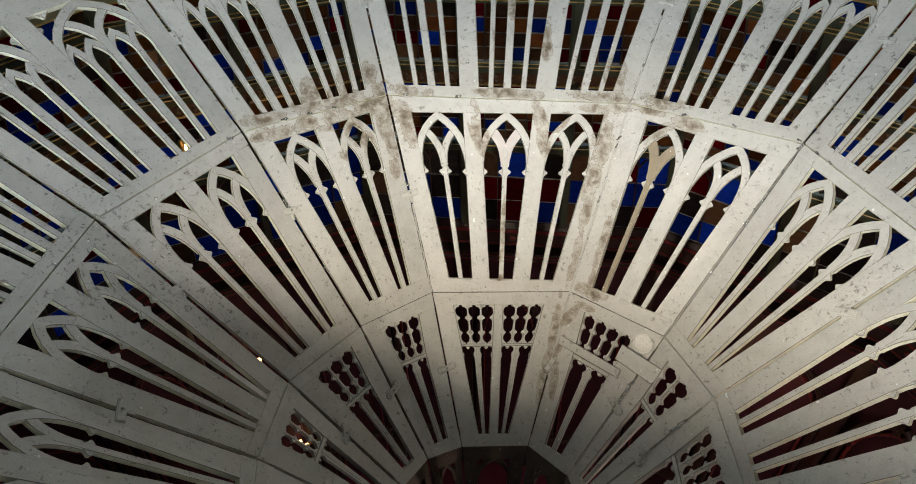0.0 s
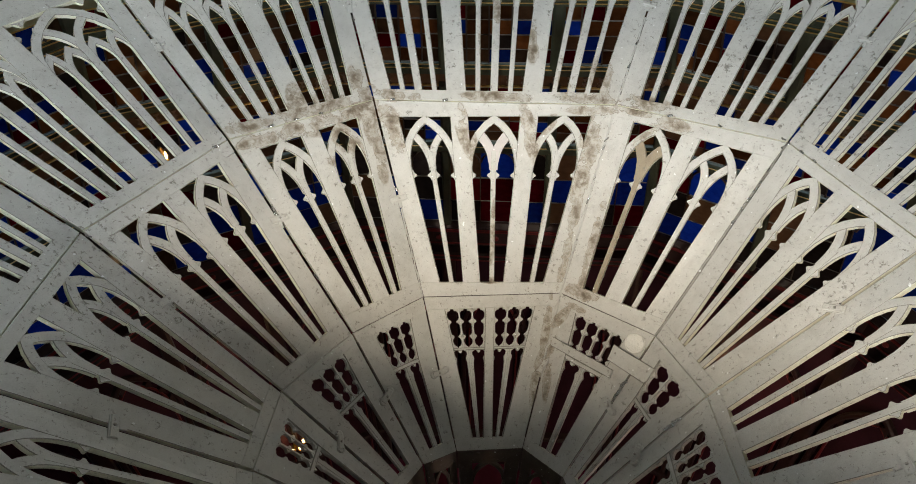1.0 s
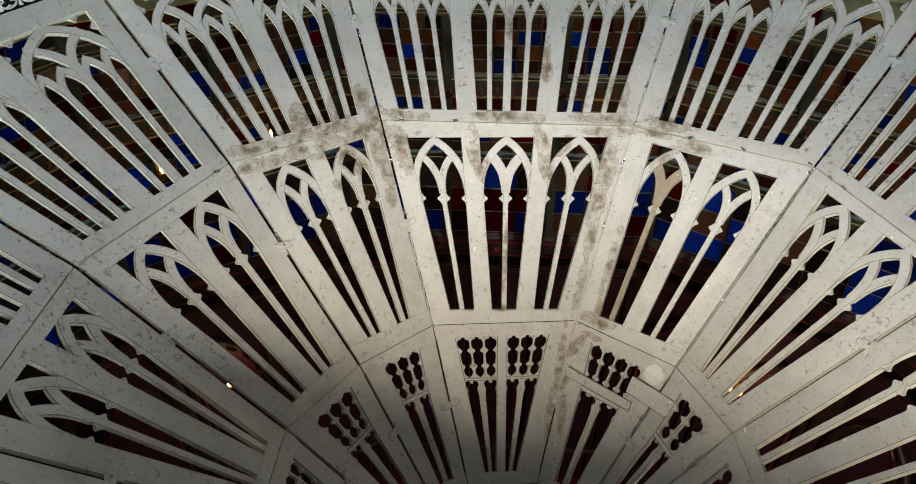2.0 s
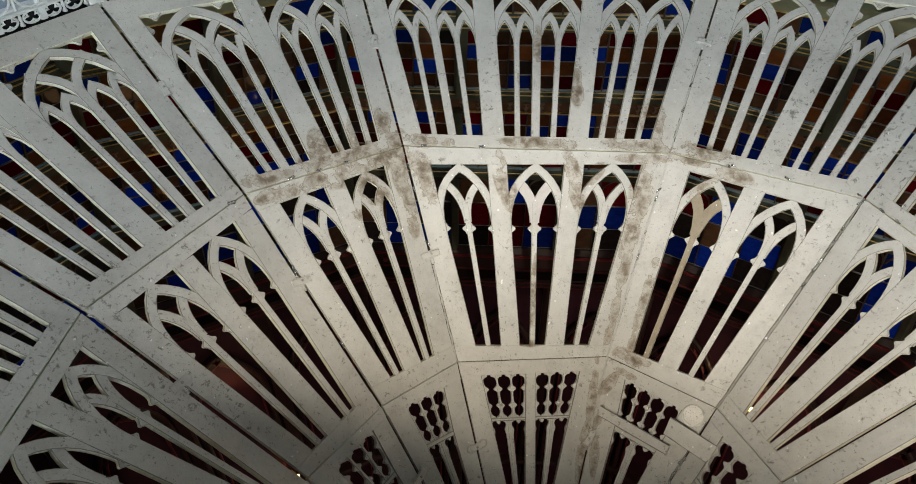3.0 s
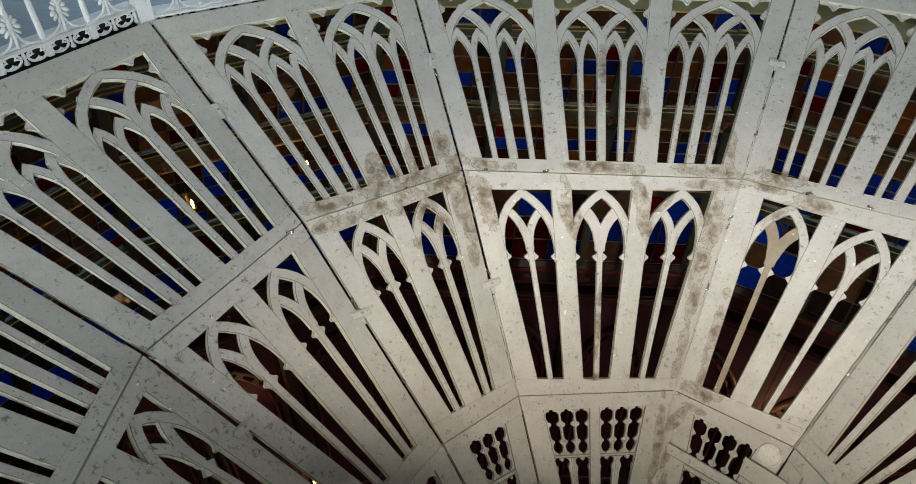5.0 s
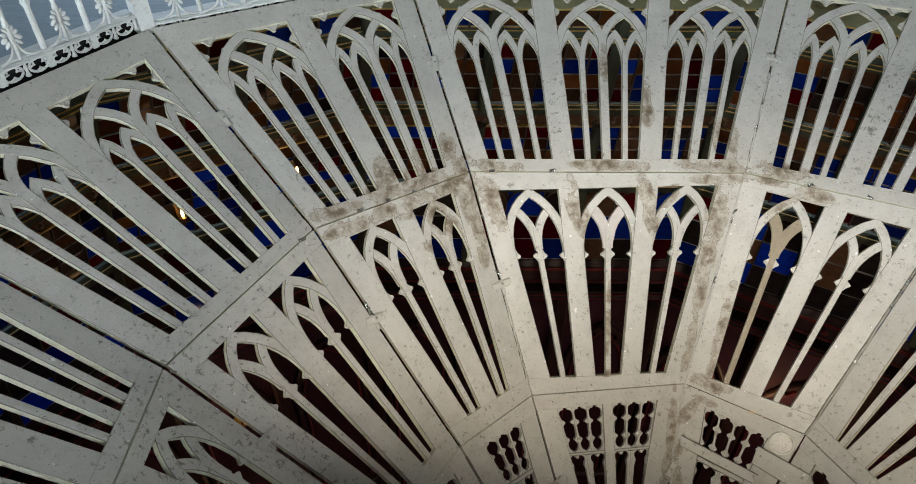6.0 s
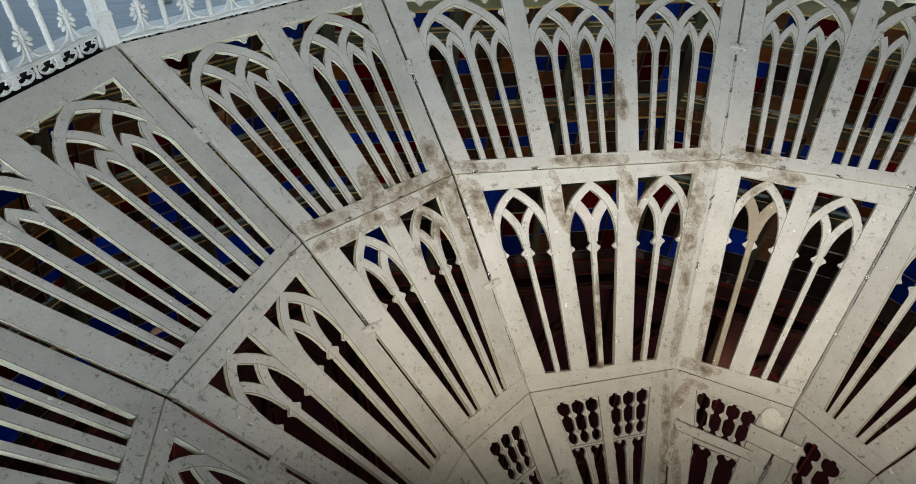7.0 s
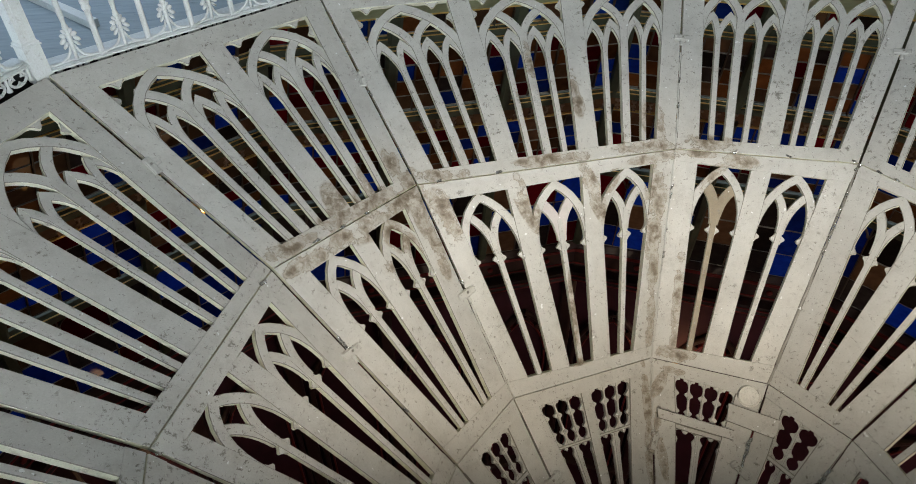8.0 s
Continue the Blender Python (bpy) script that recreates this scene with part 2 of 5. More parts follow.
    if stains:
        total = nearness(nt, v, STAINS)
        wob = noise_at(nt, wv.outputs[0], 9.0, 9.0, 0.60)
        own = math_node(nt, "MULTIPLY_ADD", oi.outputs["Random"], 0.16)
        nt.nodes[-1].inputs[2].default_value = 0.03
        s = math_node(nt, "ADD", math_node(nt, "MULTIPLY", total, 0.95), math_node(nt, "MULTIPLY_ADD", wob, 3.8))
        nt.nodes[-2].inputs[2].default_value = -1.90
        inside = ramp(nt, total, [(0.0, 0.0), (0.14, 1.0)])
        s = math_node(nt, "ADD", s, own)
        wash = math_node(nt, "MULTIPLY", ramp(nt, s, [(0.10, 0.0), (0.27, 0.16), (0.31, 0.42), (0.60, 0.52), (1.0, 0.66)]), inside, True)
        # the wash has run off in places and dried darker in others
        cloud = noise_at(nt, wv.outputs[0], 22.0, 8.0, 0.66)
        wash = math_node(nt, "MULTIPLY", wash, ramp(nt, cloud, [(0.36, 0.30), (0.58, 1.15)]), True)
        base = mix(nt, wash, base, (0.30, 0.222, 0.132))
        streak = ramp(nt, cloud, [(0.42, 0.0), (0.50, 0.45), (0.64, 1.0)])
        core = math_node(nt, "MULTIPLY", ramp(nt, s, [(0.46, 0.0), (0.66, 0.62), (1.0, 0.92)]), streak, True)
        tide = math_node(nt, "MAXIMUM", ramp(nt, s, [(0.27, 0.0), (0.305, 0.62), (0.40, 0.0)]), ramp(nt, s, [(0.50, 0.0), (0.52, 0.35), (0.58, 0.0)]))
        sm = math_node(nt, "MULTIPLY", math_node(nt, "MAXIMUM", core, tide), inside, True)
        base = mix(nt, sm, base, (0.112, 0.085, 0.056))
    nt.links.new(base, b.inputs["Base Color"])
    hgt = math_node(nt, "SUBTRACT", math_node(nt, "MULTIPLY", noise_at(nt, v, 40.0, 6.0, 0.6), 0.5), math_node(nt, "MULTIPLY", chip, 0.5))
    if stains:
        hgt = math_node(nt, "ADD", hgt, math_node(nt, "MULTIPLY", peel, math_node(nt, "MULTIPLY", noise_at(nt, wv.outputs[0], 48.0, 5.0, 0.6), 2.2)))
    bp = N(nt, "ShaderNodeBump", Strength=0.5, Distance=0.004)
    nt.links.new(hgt, bp.inputs["Height"])
    nt.links.new(bp.outputs["Normal"], b.inputs["Normal"])
    nt.links.new(ramp(nt, noise_at(nt, v, 14.0, 4.0), [(0.3, rough - 0.10), (0.7, rough + 0.14)]), b.inputs["Roughness"])
    return m


def glass(name, color, amount=0.75):
    """Stained glass: lets coloured light through and keeps a hard shine."""
    m, nt, b = mat(name, 0.06)
    oi = N(nt, "ShaderNodeObjectInfo")
    g = N(nt, "ShaderNodeNewGeometry")
    c = Vector(color)
    f = math_node(nt, "FRACT", math_node(nt, "ADD", oi.outputs["Random"], g.outputs["Random Per Island"]))
    col = ramp(nt, f, [(0.0, tuple(c * 0.55)), (1.0, tuple(c * 1.25))])
    nz = ramp(nt, noise_at(nt, g.outputs["Position"], 14.0, 3.0), [(0.3, 0.75), (0.7, 1.1)])
    mm = nt.nodes.new("ShaderNodeMix")
    mm.data_type, mm.blend_type = "RGBA", "MULTIPLY"
    mm.inputs[0].default_value = 1.0
    nt.links.new(col, mm.inputs[6]), nt.links.new(nz, mm.inputs[7])
    nt.links.new(mm.outputs[2], b.inputs["Base Color"])
    tr = nt.nodes.new("ShaderNodeBsdfTranslucent")
    nt.links.new(mm.outputs[2], tr.inputs["Color"])
    ms = nt.nodes.new("ShaderNodeMixShader")
    ms.inputs[0].default_value = amount
    out = nt.nodes["Material Output"]
    nt.links.new(b.outputs[0], ms.inputs[1]), nt.links.new(tr.outputs[0], ms.inputs[2])
    nt.links.new(ms.outputs[0], out.inputs["Surface"])
    return m


PAINT = paint("white_paint", (0.62, 0.605, 0.56), (0.36, 0.34, 0.30))
PALE = paint("new_wood_paint", (0.64, 0.585, 0.56), (0.44, 0.40, 0.37), stains=False, chips=0.25)
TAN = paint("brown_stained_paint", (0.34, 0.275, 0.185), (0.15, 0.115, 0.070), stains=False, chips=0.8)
# worn chamfers, darkened further to paint shade lines along the bars
WORNSHADE = paint("worn_shaded_edge_paint", (0.33, 0.315, 0.275), (0.13, 0.115, 0.095), chips=1.3)
# cream side paint, lightened further for the light that strikes the sides
EDGE = paint("cream_lit_edge_paint", (0.87, 0.86, 0.70), (0.46, 0.42, 0.32), stains=False, chips=0.6)
WHITE = paint("baluster_paint", (0.80, 0.83, 0.83), (0.46, 0.44, 0.40), stains=False, chips=0.35)
MAROON = plain("maroon_wall", (0.075, 0.018, 0.036), 0.75, scale=2.5, amount=0.35)
DARKWOOD = plain("dark_wood", (0.068, 0.038, 0.034), 0.45, scale=4, amount=0.4)
REDLINE = plain("red_line_paint", (0.26, 0.040, 0.042), 0.45, scale=6)
# dark brown that holds the shade deep in the funnel
SHAFTSHADE = paint("brown_shaft_shade", (0.15, 0.115, 0.09), (0.06, 0.048, 0.04), stains=False)
GREEN = plain("green_paint", (0.085, 0.105, 0.068), 0.75, scale=5, amount=0.3)
# the green made lighter for the daylight on the cove
COVE = plain("lit_green_paint", (0.44, 0.51, 0.31), 0.5, scale=5, amount=0.3)
RIBBROWN = plain("rib_brown", (0.10, 0.078, 0.052), 0.5, scale=5, amount=0.4)
TRIM = plain("tan_trim_paint", (0.26, 0.18, 0.12), 0.55, scale=9, amount=0.3)
GOLD = plain("gold_leaf", (0.80, 0.54, 0.18), 0.45, 0.3, scale=20)
LEAD = plain("lead_came", (0.28, 0.265, 0.225), 0.65, 0.1, scale=20)
STEEL = plain("dull_steel", (0.42, 0.40, 0.36), 0.4, 0.7, scale=30)
FOIL = plain("silver_foil", (0.82, 0.82, 0.80), 0.18, 1.0, scale=60, amount=0.15, bump=0.5)
DISC = paint("disc_paint", (0.90, 0.88, 0.82), (0.45, 0.42, 0.36), stains=False, chips=0.5)
BRASS = plain("brass", (0.62, 0.40, 0.14), 0.3, 1.0, scale=30)
PANES = {
    "blue": glass("blue_glass", (0.025, 0.078, 0.265)),
    "amber": glass("amber_glass", (0.180, 0.094, 0.044)),
    "umber": glass("umber_glass", (0.160, 0.104, 0.066)),
    "red": glass("red_glass", (0.165, 0.016, 0.026)),
    "black": glass("smoked_glass", (0.075, 0.062, 0.055)),
}


def planks_material(name, color):
    m, nt, b = mat(name, 0.6)
    g = N(nt, "ShaderNodeNewGeometry")
    oi = N(nt, "ShaderNodeObjectInfo")
    v = g.outputs["Position"]
    st = nt.nodes.new("ShaderNodeMapping")
    st.inputs["Rotation"].default_value = (0, 0, radians(-8))
    st.inputs["Scale"].default_value = (1.2, 14.0, 1.0)
    nt.links.new(v, st.inputs["Vector"])
    c = Vector(color)
    base = ramp(nt, noise_at(nt, st.outputs["Vector"], 3.0, 6.0, 0.65), [(0.3, tuple(c * 0.82)), (0.7, tuple(c * 1.08))])
    base = mix(nt, math_node(nt, "MULTIPLY", oi.outputs["Random"], 0.25), base, tuple(c * 0.7))
    crack = ramp(nt, noise_at(nt, st.outputs["Vector"], 7.0, 3.0, 0.5), [(0.68, 0.0), (0.72, 1.0)])
    base = mix(nt, math_node(nt, "MULTIPLY", crack, 0.55), base, tuple(c * 0.3))
    nt.links.new(base, b.inputs["Base Color"])
    bp = N(nt, "ShaderNodeBump", Strength=0.3, Distance=0.004)
    nt.links.new(noise_at(nt, st.outputs["Vector"], 6.0, 6.0), bp.inputs["Height"])
    nt.links.new(bp.outputs["Normal"], b.inputs["Normal"])
    return m


BLUE = planks_material("blue_floor_paint", (0.31, 0.38, 0.43))


def glow(name, color, strength):
    m, nt, b = mat(name)
    b.inputs["Emission Color"].default_value = (*color, 1)
    b.inputs["Emission Strength"].default_value = strength
    b.inputs["Base Color"].default_value = (*color, 1)
    return m


BULB = glow("warm_bulb", (1.0, 0.60, 0.22), 8.0)


# ---- helpers for meshes ----
def meshob(name, verts, faces, material, parent=None, label="", smooth=False, second=None, seconds=(), third=None, thirds=()):
    me = bpy.data.meshes.new(name)
    me.from_pydata([tuple(v) for v in verts], [], faces)
    me.materials.append(material)
    if second is not None:
        me.materials.append(second)
        for i in seconds:
            me.polygons[i].material_index = 1
    if third is not None:
        me.materials.append(third)
        for i in thirds:
            me.polygons[i].material_index = len(me.materials) - 1
    me.update()
    if smooth:
        me.shade_smooth()
    ob = new(name, me)
    if parent is not None:
        ob.parent = parent
    if label:
        ob["label"] = label
    return ob


def thing(name, label, category, group="", kind=""):
    return tagged(new(name), label, category, group, kind)


def ribbon(name, P, L, R, back, front, c, material, parent, label="", sides=None, worn_shade=True):
    """A bar between two border lines of the facet, chamfered on the side of the axis."""
    verts, faces, second, third = [], [], [], []
    for a, b in zip(L, R):
        a, b = Vector(a), Vector(b)
        d = (b - a)
        w = max(d.length, 1e-6)
        cc = min(c, w * 0.3)
        d = d / w
        verts += [P.to(a, back), P.to(a, front - c), P.to(a + d * cc, front), P.to(b - d * cc, front), P.to(b, front - c), P.to(b, back)]
    n = len(L)
    for i in range(n - 1):
        for k in range(6):
            q = (k + 1) % 6
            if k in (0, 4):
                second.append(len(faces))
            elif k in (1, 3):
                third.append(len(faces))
            faces.append((6 * i + k, 6 * i + q, 6 * i + 6 + q, 6 * i + 6 + k))
    for cap in (tuple(range(5, -1, -1)), tuple(6 * (n - 1) + k for k in range(6))):
        second.append(len(faces))
        faces.append(cap)
    return meshob(name, verts, faces, material, parent, label, second=sides, seconds=second if sides else (), third=WORNSHADE if material is PAINT and worn_shade else None, thirds=third)


def bar(name, P, line, w, back, front, c, material, parent, label="", sides=None, mitre=False):
    """A bar of even width along a line of the facet."""
    L, R = [], []
    for i, p in enumerate(line):
        a, b = Vector(line[max(i - 1, 0)]), Vector(line[min(i + 1, len(line) - 1)])
        t = (b - a).normalized()
        ww = w[0] + (w[1] - w[0]) * i / (len(line) - 1) if isinstance(w, tuple) else w
        s = Vector((-t.y, t.x)) * ww / 2
        if mitre and i == len(line) - 1 and abs(t.x) > 0.3:
            s = Vector((0.0, ww / 2 * min(1.0 / abs(t.x), 1.45) * (1 if t.x > 0 else -1)))
        p = Vector(p)
        L.append(p + s), R.append(p - s)
    return ribbon(name, P, L, R, back, front, c, material, parent, label, sides)


def box_data(x0, x1, y0, y1, z0, z1, c=0.0):
    """Corners and faces of a box, its upper edges chamfered by c."""
    v = [(x0, y0, z0), (x1, y0, z0), (x1, y1, z0), (x0, y1, z0), (x0, y0, z1 - c), (x1, y0, z1 - c), (x1, y1, z1 - c), (x0, y1, z1 - c)]
    f = [(3, 2, 1, 0), (0, 1, 5, 4), (1, 2, 6, 5), (2, 3, 7, 6), (3, 0, 4, 7)]
    if c:
        v += [(x0 + c, y0 + c, z1), (x1 - c, y0 + c, z1), (x1 - c, y1 - c, z1), (x0 + c, y1 - c, z1)]
        f += [(4, 5, 9, 8), (5, 6, 10, 9), (6, 7, 11, 10), (7, 4, 8, 11), (8, 9, 10, 11)]
    else:
        f += [(4, 5, 6, 7)]
    return v, f


def on_facet(name, P, at, turn, data, material, parent=None, label="", n=0.0, smooth=False):
    """A small piece laid on a facet: its own x, y, z become the facet's x, y, n, turned by some degrees."""
    c, s = math.cos(radians(turn)), math.sin(radians(turn))
    v, f = data
    o = P.to(at, n)
    return meshob(name, [o + P.x * (x * c - y * s) + P.y * (x * s + y * c) + P.n * z for x, y, z in v], f, material, parent, label, smooth)


def joined(*datas):
    v, f = [], []
    for dv, df in datas:
        k = len(v)
        v += list(dv)
        f += [tuple(i + k for i in q) for q in df]
    return v, f


def disc_data(x, y, r, z0, z1, n=8, c=0.3):
    v, f = [], []
    for z, rr in ((z0, r), (z1 - (z1 - z0) * c, r), (z1, r * 0.72)):
        v += [(x + rr * math.cos(2 * math.pi * i / n), y + rr * math.sin(2 * math.pi * i / n), z) for i in range(n)]
    for k in (0, n):
        f += [(k + i, k + (i + 1) % n, k + n + (i + 1) % n, k + n + i) for i in range(n)]
    f.append(tuple(range(2 * n, 3 * n)))
    return v, f


def tube_data(points, radii, n=7, ref=Vector((0.31, 0.17, 0.93))):
    """A round tube along points, with a radius for each."""
    v, f = [], []
    pts = [Vector(p) for p in points]
    for i, p in enumerate(pts):
        t = (pts[min(i + 1, len(pts) - 1)] - pts[max(i - 1, 0)]).normalized()
        a = t.cross(ref if abs(t.dot(ref)) < 0.95 else Vector((1, 0, 0))).normalized()
        b = t.cross(a)
        r = radii[i] if isinstance(radii, (list, tuple)) else radii
        v += [tuple(p + (a * math.cos(2 * math.pi * k / n) + b * math.sin(2 * math.pi * k / n)) * r) for k in range(n)]
    for i in range(len(pts) - 1):
        f += [(n * i + k, n * i + n + k, n * i + n + (k + 1) % n, n * i + (k + 1) % n) for k in range(n)]
    f += [tuple(range(n)), tuple(n * (len(pts) - 1) + k for k in range(n - 1, -1, -1))]
    return v, f


def arc(foot, top, n=8, turn=62):
    """An arch's leg: upright at its foot, leaning at its top."""
    th = radians(turn)
    out = []
    for i in range(n):
        a = th * i / (n - 1)
        out.append((foot[0] + (top[0] - foot[0]) * (1 - math.cos(a)) / (1 - math.cos(th)), foot[1] + (top[1] - foot[1]) * math.sin(a) / math.sin(th)))
    return out


def rail(name, P, y0, y1, parent, T, material=PAINT, gap=0.0009):
    """A board across the facet; None stands for the facet's own lower or upper border."""
    L, R = [], []
    for u in (0.0, 1.0):
        ya = P.low(u) + gap if y0 is None else y0[int(u)] if isinstance(y0, tuple) else y0
        yb = P.high(u) - gap if y1 is None else y1
        xa = P.left(ya) + P.gl if u == 0 else P.right(ya) - P.gr
        xb = P.left(yb) + P.gl if u == 0 else P.right(yb) - P.gr
        R.append((xa, ya)), L.append((xb, yb))
    return ribbon(name, P, L, R, T, 0.0, 0.0015, material, parent, sides=EDGE if material is PAINT else None, worn_shade=False)


CUSP = [(-0.024, 0.0), (-0.016, 0.0035), (-0.0105, 0.009), (-0.005, 0.0165), (0.0, 0.0185), (0.005, 0.0165), (0.0105, 0.009), (0.016, 0.0035), (0.024, 0.0)]


def cusp(P, at, side, parent, T, f, size=1.0, turn=0.0, material=PAINT):
    """A small lobe on a bar's edge that points into the opening."""
    c, s = math.cos(radians(turn)), math.sin(radians(turn))
    edge = []
    for y, x in CUSP:
        x, y = side * x * size, y * size
        edge.append((at[0] + x * c - y * s, at[1] + x * s + y * c))
    base = []
    for y, x in CUSP:
        x, y = -side * 0.004, y * size
        base.append((at[0] + x * c - y * s, at[1] + x * s + y * c))
    L, R = (base, edge) if side > 0 else (edge, base)
    ribbon("cusp", P, L, R, T, f, 0.0012, material, parent, sides=EDGE if material is PAINT else None)


NAIL = bpy.data.meshes.new("nail")
nail_data = disc_data(0, 0, 0.0028, -0.001, 0.0012, 6)
NAIL.from_pydata(nail_data[0], [], nail_data[1])
NAIL.materials.append(STEEL)
NAIL.update()


def nails(P, points, parent, f):
    turn = Matrix((P.x, P.y, P.n)).transposed().to_4x4()
    for p in points:
        ob = new("nail", NAIL)
        ob.parent = parent
        ob.matrix_basis = Matrix.Translation(P.to(p, f)) @ turn


# where the upper bars stand at the spring of their arches, as shares of the opening
FORKS = {0: (0.25, 0.50, 0.765), -1: (0.21, 0.50, 0.81), 1: (0.20, 0.475, 0.755)}
# how far the lancets' points lie under the rail, and how far a mullion stands off the middle
POINTS = {0: 0.178, -1: 0.168, 1: 0.190, -2: 0.195}
ASIDE = {-2: -0.018, -3: -0.016}


def tracery(P, kind, count, owner, seen, rb, rt, sw, mw, forks=(0.20, 0.5, 0.80), pt=0.185, aside=0.0, mended={}, slope=0.0):
    """Stiles, mullions, arches and bars of one panel."""
    T = -0.027
    yb, yt = rb, P.H - rt
    rail("bottom_rail", P, None, yb, owner, T, gap=0.0025 if kind == "upper" else 0.0011)
    rail("top_rail", P, (yt - slope / 2, yt + slope / 2), None, owner, T, gap=0.001 if kind == "upper" else 0.0025)
    middle = yt
    Lx = lambda y: P.left(y) + sw
    ow = lambda y: (P.right(y) - P.left(y) - 2 * sw - (count - 1) * mw) / count
    yl, yr = yt - 0.43 * slope, yt + 0.43 * slope
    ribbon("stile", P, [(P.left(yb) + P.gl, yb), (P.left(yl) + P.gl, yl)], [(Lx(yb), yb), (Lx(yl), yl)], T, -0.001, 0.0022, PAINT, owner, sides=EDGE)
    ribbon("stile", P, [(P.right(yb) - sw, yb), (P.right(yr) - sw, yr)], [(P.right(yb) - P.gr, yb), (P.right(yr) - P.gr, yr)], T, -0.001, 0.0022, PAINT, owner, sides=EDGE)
    dots = []
    for i in range(count):
        own = lambda y, i=i: ow(y) + (aside if i == 0 else -aside)
        el = lambda y, i=i: Lx(y) + i * (ow(y) + mw + aside)
        at = lambda a, y, el=el, own=own: (el(y) + a * own(y), y)
        if i < count - 1:
            ribbon("mullion", P, [at(1, yb), at(1, middle)], [(el(yb) + own(yb) + mw, yb), (el(middle) + own(middle) + mw, middle)], T, -0.001, 0.0022, PAINT, owner, sides=EDGE)

        coat = mended.get(i, PAINT)
        yt = middle + slope * 0.72 * ((i + 0.5) / count - 0.5)

        def leg(name, foot, top, w, f, turn=62, material=PAINT):
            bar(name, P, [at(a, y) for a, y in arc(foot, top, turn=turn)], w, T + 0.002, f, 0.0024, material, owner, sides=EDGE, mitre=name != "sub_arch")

        if kind == "upper":
            e = 0.017 / ow(yt - 0.28)
            leg("arch", (-e, yt - 0.30), (0.5, yt - 0.012), 0.038, -0.003, 66)
            leg("arch", (1 + e, yt - 0.30), (0.5, yt - 0.012), 0.038, -0.0035, 66)
            f1, f2, f3 = forks
            bar("bar", P, [at(0.5, yb), at(f2, yt - 0.185)], 0.038, T, -0.004, 0.0024, PAINT, owner, sides=EDGE)
            leg("sub_arch", (f2, yt - 0.23), (0.19, yt - 0.065), 0.036, -0.005, 58)
            leg("sub_arch", (f2, yt - 0.23), (0.81, yt - 0.065), 0.036, -0.0055, 58)
            for a, b in ((0.21, f1), (0.79, f3)):
                bar("bar", P, [at(a, yb), at(b, yt - 0.255)], 0.0255, T, -0.006, 0.0024, PAINT, owner, sides=EDGE)
                s = 1 if a < 0.5 else -1
                p, q = (0.12, 0.345) if s > 0 else (0.88, 0.65)
                leg("lancet_arch", (b, yt - 0.33), (p, yt - pt), (0.023, 0.033), -0.007, 55)
                leg("lancet_arch", (b, yt - 0.33), (q, yt - pt), (0.023, 0.033), -0.0075, 55)
                leg("lancet_arch", ((0.0 if s > 0 else 1.0) - s * 0.05, yt - 0.33), (p, yt - pt), (0.027, 0.033), -0.008, 55)
                leg("lancet_arch", (f2, yt - 0.33), (q, yt - pt), (0.027, 0.033), -0.0085, 55)
                dots += [at(a + (b - a) * (0.06 + 0.124 * k) / (yt - 0.255 - yb), yb + 0.06 + 0.124 * k) for k in range(4)]
            dots += [at(0.5 + (f2 - 0.5) * (0.04 + 0.09 * k) / (yt - 0.185 - yb), yb + 0.04 + 0.09 * k) for k in range(5)]
            # lobes in the spandrels
            cusp(P, at(0.0, yt - 0.07), 1, owner, T, -0.012, 1.2)
            cusp(P, at(1.0, yt - 0.07), -1, owner, T, -0.0125, 1.2)
            cusp(P, at(0.16, yt), -1, owner, T, -0.012, 1.3, 90)
            cusp(P, at(0.84, yt), -1, owner, T, -0.0125, 1.3, 90)
        else:
            e = 0.017 / ow(yt - 0.27)
            leg("arch", (-e, yt - 0.285), (0.5, yt - 0.012), 0.036, -0.003, 60)
            leg("arch", (1 + e, yt - 0.285), (0.5, yt - 0.012), 0.036, -0.0035, 60)
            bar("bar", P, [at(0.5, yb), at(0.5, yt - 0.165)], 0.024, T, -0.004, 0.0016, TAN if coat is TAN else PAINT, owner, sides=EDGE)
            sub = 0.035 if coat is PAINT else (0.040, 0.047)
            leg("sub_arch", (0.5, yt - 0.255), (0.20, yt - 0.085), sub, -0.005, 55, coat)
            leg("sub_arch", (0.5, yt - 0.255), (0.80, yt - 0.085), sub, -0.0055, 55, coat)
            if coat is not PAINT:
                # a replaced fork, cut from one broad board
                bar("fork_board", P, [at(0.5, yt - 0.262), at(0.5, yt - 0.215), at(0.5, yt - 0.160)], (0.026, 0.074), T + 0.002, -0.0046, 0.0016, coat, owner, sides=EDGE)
            yc = yt - 0.282
            for a, s, off in ((0.0, 1, 0.0), (1.0, -1, 0.0), (0.5, 1, 0.012), (0.5, -1, -0.012)):
                x, y = at(a, yc)
                cusp(P, (x + off, y), s, owner, T + 0.004, -0.007)
            dots += [at(0.5, yb + 0.05 + 0.075 * k) for k in range(7)]
    if seen:
        nails(P, dots, owner, -0.004 if kind == "middle" else -0.005)


